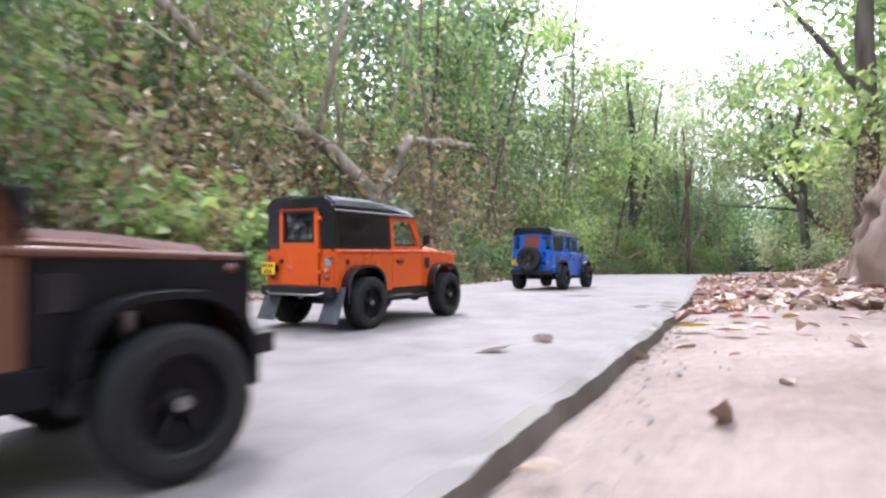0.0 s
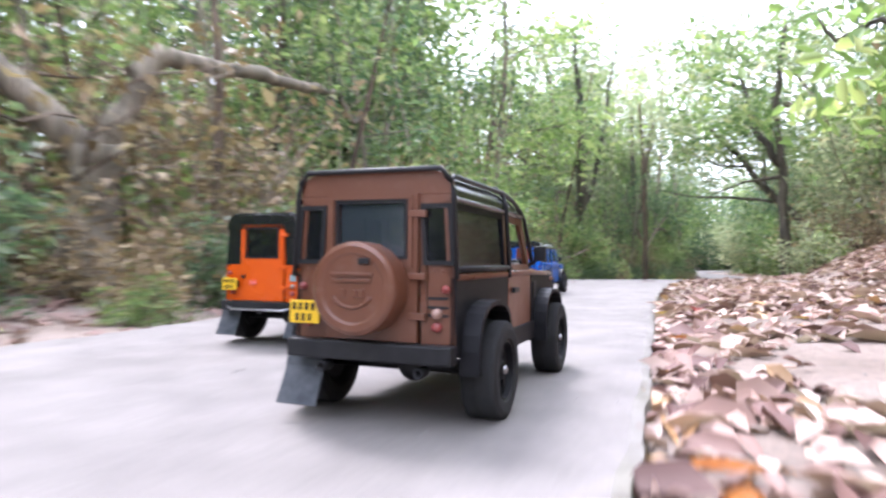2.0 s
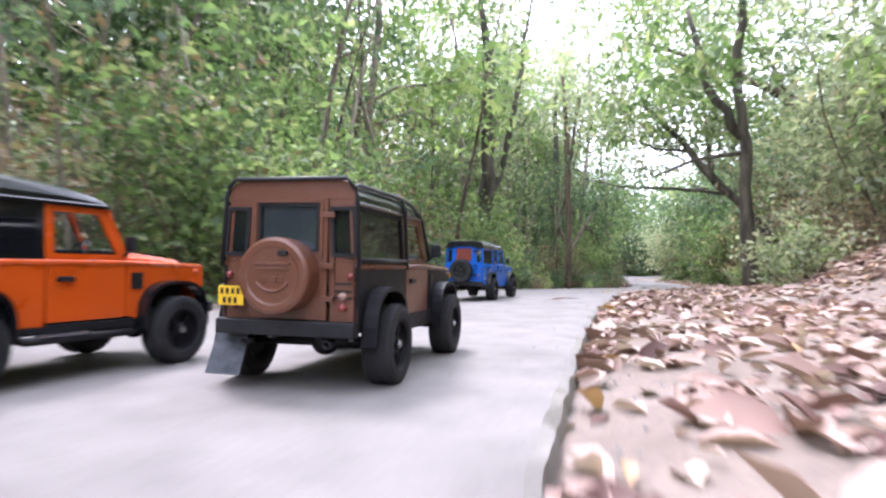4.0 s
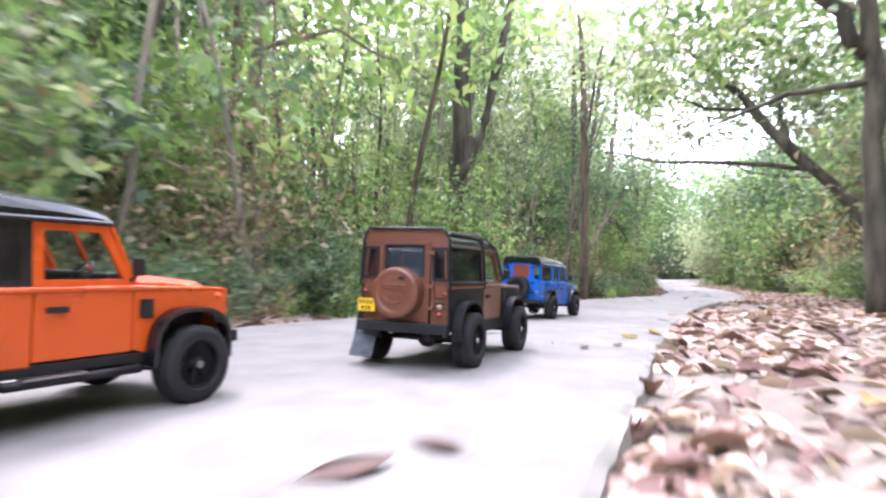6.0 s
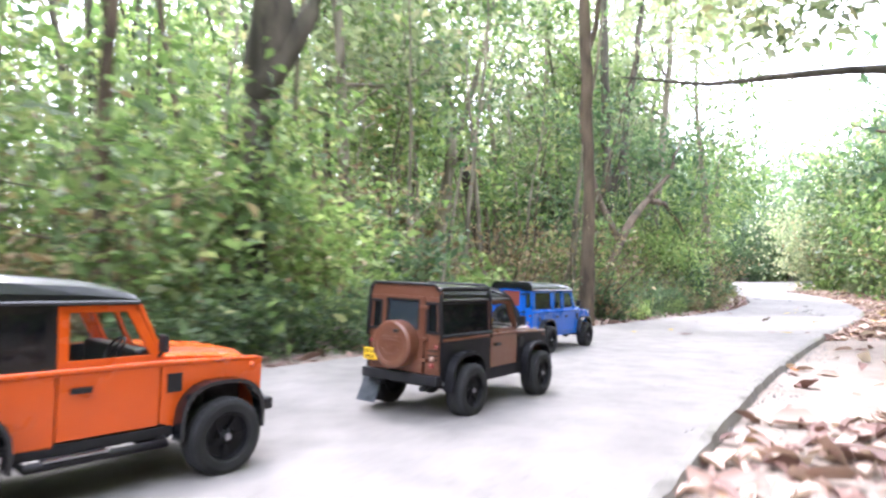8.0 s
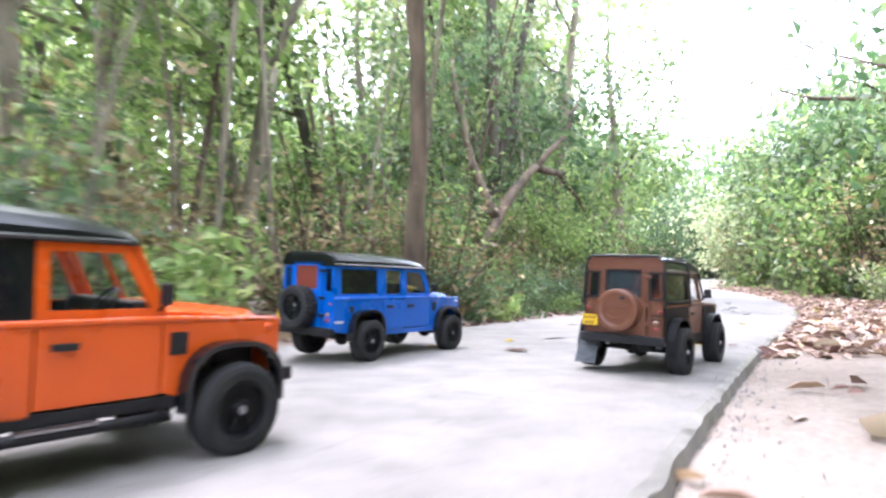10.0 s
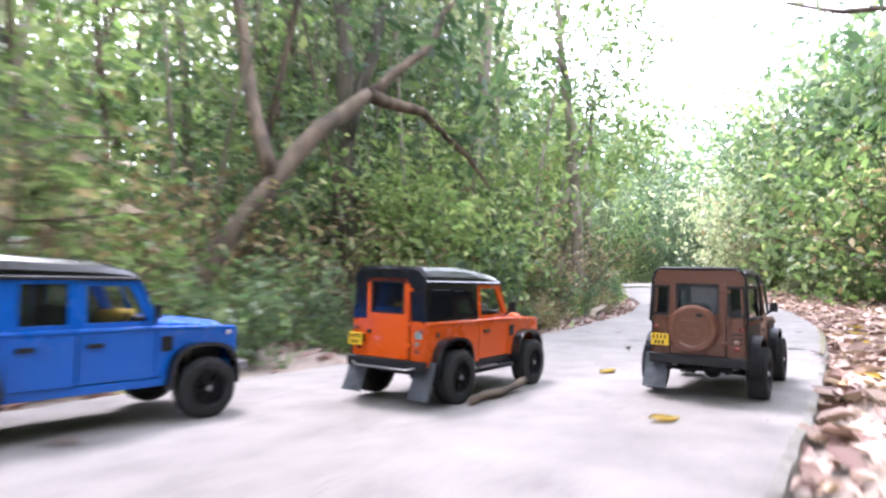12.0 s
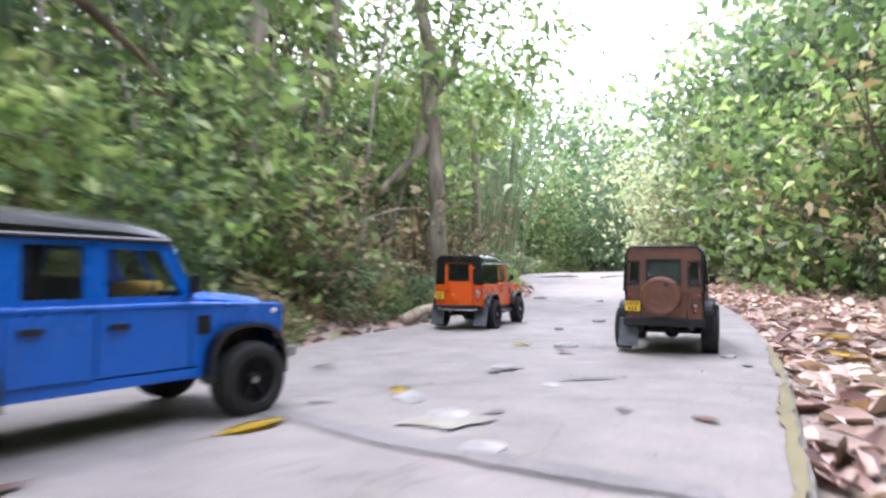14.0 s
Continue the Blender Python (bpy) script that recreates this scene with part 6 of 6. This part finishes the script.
for places, mat, words in ((YELLOW_AT, LITTER_YELLOW, "single broad yellow leaf fallen on the ground"), (RED_AT, LITTER_RED, "single broad dark red leaf on the verge"), (ORANGE_AT, LITTER_ORANGE, "single broad orange leaf on the verge"), (BROWN_AT, LITTER_BROWN, "single curled brown leaf on the concrete")):
    for k, (x, y, size) in enumerate(places):
        fallen_leaf(x, y, size, mat, words, 100 + k)


def gravel():
    """Grit and crumbs of concrete along the path's edge and over the bare earth."""
    rnd = np.random.RandomState(88)
    verts, faces = [], []
    for _ in range(3800):
        y = rnd.uniform(0.2, 17)
        d = abs(rnd.normal()) * 0.05 if rnd.uniform() < 0.45 else (rnd.uniform(0, 0.9) if rnd.uniform() < 0.75 else -rnd.uniform(0, WIDTH) ** 1.5)
        x, yy = beside(y, d)
        s = rnd.uniform(0.0015, 0.0045) * (1.6 if rnd.uniform() < 0.08 else 1) * (0.6 if d < 0 or d > 0.15 else 1)
        z = (road_z(yy) if d < -0.01 else ground_z(x, yy)) + s * 0.3
        n = len(verts)
        q = rnd.uniform(0.6, 1.3, 6) * s
        a = rnd.uniform(0, 1.57)
        c, w = math.cos(a), math.sin(a)
        verts += [(x + q[0] * c, yy + q[0] * w, z), (x - q[1] * w, yy + q[1] * c, z), (x - q[2] * c, yy - q[2] * w, z), (x + q[3] * w, yy - q[3] * c, z), (x, yy, z + q[4] * 0.8), (x, yy, z - q[5] * 0.5)]
        for i in range(4):
            faces += [(n + i, n + (i + 1) % 4, n + 4), (n + (i + 1) % 4, n + i, n + 5)]
    tagged(pydata("grit", verts, faces, ROCK), "grey grit and concrete crumbs along the path", "grit", kind="stuff")


gravel()


def chunk(x, y, size, seed):
    rnd = np.random.RandomState(seed)
    bm = bmesh.new()
    bmesh.ops.create_icosphere(bm, subdivisions=2, radius=0.5)
    k = rnd.uniform(0.6, 1.0)
    for v in bm.verts:
        n = noise.noise(v.co * 2.2 + Vector((seed, 0, 0)))
        v.co *= 1 + 0.35 * n
        v.co.x = max(min(v.co.x, 0.42), -0.4)
        v.co = Vector((v.co.x * size, v.co.y * size * k, max(v.co.z * size * 0.2, -0.06 * size)))
    ob = add("concrete_chunk", bm, ROCK, place=pose(x, y, road_z(y) + 0.06 * size, 0, 0, rnd.uniform(0, 360)))
    return tagged(ob, "broken flat chunk of pale concrete on the path", "rubble", "rubble on the path")


for k, (x, y, size) in enumerate([(7.34, 14.58, 0.07), (7.57, 14.66, 0.035), (7.54, 14.85, 0.06), (7.38, 14.46, 0.06), (8.04, 14.93, 0.04), (8.66, 17.24, 0.08), (8.42, 17.62, 0.1), (7.24, 14.09, 0.05), (7.39, 14.3, 0.05), (8.15, 15.93, 0.06), (7.78, 15.2, 0.07)]):
    chunk(x, y, size, 7 + k)


def patch(name, points, mat, label, lift=0.003, category="path stain"):
    """A thin uneven sheet on the path round a closed outline."""
    bm = bmesh.new()
    rnd = random.Random(int(points[0][0] * 100))
    fine = []
    for a, b in zip(points, points[1:] + points[:1]):
        for u in (0, 0.25, 0.5, 0.75):
            k = 0.004
            fine.append((a[0] + (b[0] - a[0]) * u + rnd.uniform(-k, k), a[1] + (b[1] - a[1]) * u + rnd.uniform(-k, k)))
    bm.faces.new([bm.verts.new((x, y, road_z(y) + lift)) for x, y in fine])
    bmesh.ops.recalc_face_normals(bm, faces=list(bm.faces))
    if bm.faces[:][0].normal.z < 0:
        bmesh.ops.reverse_faces(bm, faces=list(bm.faces))
    bmesh.ops.triangulate(bm, faces=list(bm.faces))
    return tagged(add(name, bm, mat), label, category, kind="structure")


def oval(x, y, a, b, turn, n=9):
    rnd = random.Random(int(x * 1000))
    c, s = math.cos(radians(turn)), math.sin(radians(turn))
    out = []
    for k in range(n):
        r = rnd.uniform(0.7, 1.15)
        u, v = a * r * math.cos(2 * math.pi * k / n), b * r * math.sin(2 * math.pi * k / n)
        out.append((x + u * c - v * s, y + u * s + v * c))
    return out


BAND = [(7.1, 14.56), (7.197, 14.487), (7.24, 14.42), (7.28, 14.375), (7.36, 14.29), (7.417, 14.236), (7.468, 14.193), (7.54, 14.13)]
patch("joint_stain", [(x - 0.008, y - 0.015) for x, y in BAND] + [(x + 0.01, y + 0.02 * (1 + math.sin(x * 40) * 0.5)) for x, y in BAND[::-1]], STAIN, "dark cracked joint across the concrete path")
# flat sheets laid on the slab; the hollows' shade is painted in their colour
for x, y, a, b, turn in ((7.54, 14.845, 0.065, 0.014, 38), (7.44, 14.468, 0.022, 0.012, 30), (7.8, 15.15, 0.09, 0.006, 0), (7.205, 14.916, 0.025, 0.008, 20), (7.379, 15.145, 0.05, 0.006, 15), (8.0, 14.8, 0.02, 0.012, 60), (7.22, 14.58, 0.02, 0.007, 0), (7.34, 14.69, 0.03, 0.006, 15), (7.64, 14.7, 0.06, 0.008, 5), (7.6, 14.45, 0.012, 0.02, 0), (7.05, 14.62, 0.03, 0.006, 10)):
    patch("chipped_hollow", oval(x, y, a, b, turn), HOLLOW_DARK, "flat dark patch painted as a chipped hollow's shade", 0.0035)
for x, y, a, b, turn in ((0.7, 3.5, 0.05, 0.012, 10), (1.03, 3.85, 0.04, 0.014, 30), (7.36, 14.32, 0.06, 0.03, 0), (5.5, 12.3, 0.06, 0.02, 40), (3.0, 8.0, 0.05, 0.02, 20), (0.45, 2.1, 0.05, 0.02, 0)):
    patch("joint_stain", oval(x, y, a, b, turn), STAIN, "small dark stain on the concrete path", 0.003)
patch("worn_hollow", oval(7.375, 14.43, 0.06, 0.045, 10, 14), KERB, "shallow worn hollow with bare brown aggregate", 0.0042)
patch("moss_strip", [(beside(y, -0.02 + 0.004 * math.sin(y * 13)) if side else beside(y, -0.006)) for side, ys in ((1, np.arange(13.95, 15.1, 0.06)), (0, np.arange(15.1, 13.95, -0.06))) for y in ys], MOSS, "yellow-green moss along the concrete edge", 0.002)
patch("puddle", oval(10.25, 22.7, 0.5, 0.28, 50, 14), WATER, "shallow puddle at the bend of the path", 0.006, "puddle")


def log(points, radius, label, name="fallen_branch", mat=DEAD):
    bm = bmesh.new()
    rnd = np.random.RandomState(len(points) + int(points[0][0] * 10))
    pts = [(x, y, (road_z(y) if -WIDTH < off(x, y) < 0 else ground_z(x, y)) + h) for x, y, h in points]
    base = Vector(pts[0])
    tube(bm, [tuple(Vector(p) - base) for p in pts], [radius * rnd.uniform(0.8, 1.15) for _ in pts], 9)
    return tagged(add(name, bm, mat, smooth=True, place=pose(*base)), label, "branch")


log([(6.32, 13.19, 0.006), (6.35, 13.24, 0.01), (6.38, 13.27, 0.008), (6.41, 13.31, 0.012), (6.44, 13.35, 0.018)], 0.0085, "broken piece of rotten wood on the path", mat=BARK_BROWN)
log([(7.9, 17.3, 0.04), (7.75, 16.9, 0.05), (7.55, 16.5, 0.04), (7.45, 16.2, 0.03)], 0.022, "pale fallen log lying along the path's edge", "fallen_log")
log([(7.95, 17.9, 0.05), (7.85, 17.4, 0.05), (7.8, 17.0, 0.06)], 0.03, "thin fallen log beside the path bend", "fallen_log")

for m in MASTERS:
    for o in (*m.children_recursive, m):
        bpy.data.objects.remove(o)


# ---- motion: seconds, rear axle x and y, heading in degrees ----
BROWN_WAY = [
    (0.0, -0.425, 0.232, 50), (0.3, -0.167, 0.561, 63.0), (0.6, 0.018, 0.988, 63.5), (1.0, 0.247, 1.413, 65), (1.5, 0.521, 2.065, 63.8), (2.0, 0.795, 2.645, 65.5),
    (2.5, 1.042, 3.229, 68.0), (3.0, 1.277, 3.863, 68.0), (5.4, 2.349, 6.554, 62.4), (6.0, 2.769, 7.411, 60.7), (6.5, 3.129, 8.211, 59.5), (7.0, 3.447, 8.889, 59.8),
    (9.5, 5.08, 11.113, 49.5), (10.0, 5.455, 11.496, 49.3), (10.5, 5.808, 11.933, 52.3), (11.0, 6.118, 12.401, 53.8), (11.5, 6.446, 12.833, 53.5),
    (12.0, 6.781, 13.277, 53.1), (12.5, 7.09, 13.684, 53.5), (13.0, 7.43, 14.155, 55.5), (13.5, 7.708, 14.613, 58.2), (14.0, 7.976, 15.073, 58.5),
]
ORANGE_WAY = [
    (0.0, -0.223, 1.217, 59.5), (0.3, -0.089, 1.53, 62.5), (0.6, 0.051, 1.825, 63.5), (2.0, 0.564, 3.234, 65.0), (2.5, 0.712, 3.726, 63.7), (3.0, 0.914, 4.17, 60.7),
    (5.4, 1.815, 6.17, 56.0), (6.0, 2.214, 6.911, 55.2), (6.5, 2.599, 7.578, 55.0), (7.0, 3.024, 8.36, 53.8), (9.5, 4.207, 10.307, 49.0), (10.0, 4.512, 10.729, 48.0),
    (10.5, 4.929, 11.372, 46.6), (11.0, 5.427, 12.099, 51.0), (11.5, 5.806, 12.66, 51.4), (12.0, 6.218, 13.275, 51.9), (12.5, 6.63, 13.897, 52.4), (13.0, 7.034, 14.556, 53.0),
    (13.5, 7.373, 15.2, 56.1), (14.0, 7.631, 15.798, 60.0),
]
BLUE_WAY = [
    (0.0, 0.4, 2.585, 61.8), (0.3, 0.531, 2.937, 63.0), (0.6, 0.687, 3.35, 64.0), (1.0, 0.863, 3.769, 63.9), (1.5, 1.138, 4.432, 64.0), (2.2, 1.47, 5.15, 65.0), (3.0, 1.83, 5.93, 64.0),
    (5.4, 2.973, 8.149, 56.3), (6.0, 3.339, 8.826, 56.0), (6.5, 3.663, 9.474, 57.0), (7.0, 4.002, 10.18, 58.0), (9.5, 4.673, 11.53, 51.0), (10.0, 4.817, 11.728, 51.0),
    (10.5, 5.008, 12.058, 51.0), (11.0, 5.16, 12.40, 49.0), (11.5, 5.36, 12.642, 46.0), (12.0, 5.583, 12.949, 47.0), (12.5, 5.83, 13.09, 46.5), (13.0, 6.06, 13.36, 46.5),
    (13.5, 6.443, 13.80, 46.5), (14.0, 6.829, 14.345, 47.0),
]


def glide(way, t):
    """Place and heading along a way at t, smooth through its rows."""
    w = np.array(way)
    out = []
    for c in (1, 2, 3):
        s = np.gradient(w[:, c], w[:, 0])
        i = min(max(int(np.searchsorted(w[:, 0], t)) - 1, 0), len(w) - 2)
        h = w[i + 1, 0] - w[i, 0]
        u = (t - w[i, 0]) / h
        out.append((2 * u**3 - 3 * u**2 + 1) * w[i, c] + (u**3 - 2 * u**2 + u) * h * s[i] + (3 * u**2 - 2 * u**3) * w[i + 1, c] + (u**3 - u**2) * h * s[i + 1])
    return out


def drive(car, wheels, way):
    rows, turn, last, length = [], 0.0, None, wheels[2].matrix_basis.translation.x
    spins = [[] for _ in wheels]
    homes = [w.matrix_basis.copy() for w in wheels]
    for f in range(421):
        t = f / FPS
        x, y, h = glide(way, t)
        a = radians(h)
        if last:
            turn += math.hypot(x - last[0], y - last[1]) / R_TYRE
        last = (x, y)
        for s, home in zip(spins, homes):
            s.append((t, home @ Matrix.Rotation(turn, 4, "Y")))
        if f % 3 == 0:
            z0, z1 = road_z(y), road_z(y + math.sin(a) * length)
            rows.append((t, pose(x, y, z0 + 0.001, 0, -math.degrees(math.atan2(z1 - z0, length)), h)))
    walk(car, rows)
    for w, s in zip(wheels, spins):
        walk(w, s)


def motions():
    drive(orange_car, orange_wheels, ORANGE_WAY)
    drive(brown_car, brown_wheels, BROWN_WAY)
    drive(blue_car, blue_wheels, BLUE_WAY)


motions()
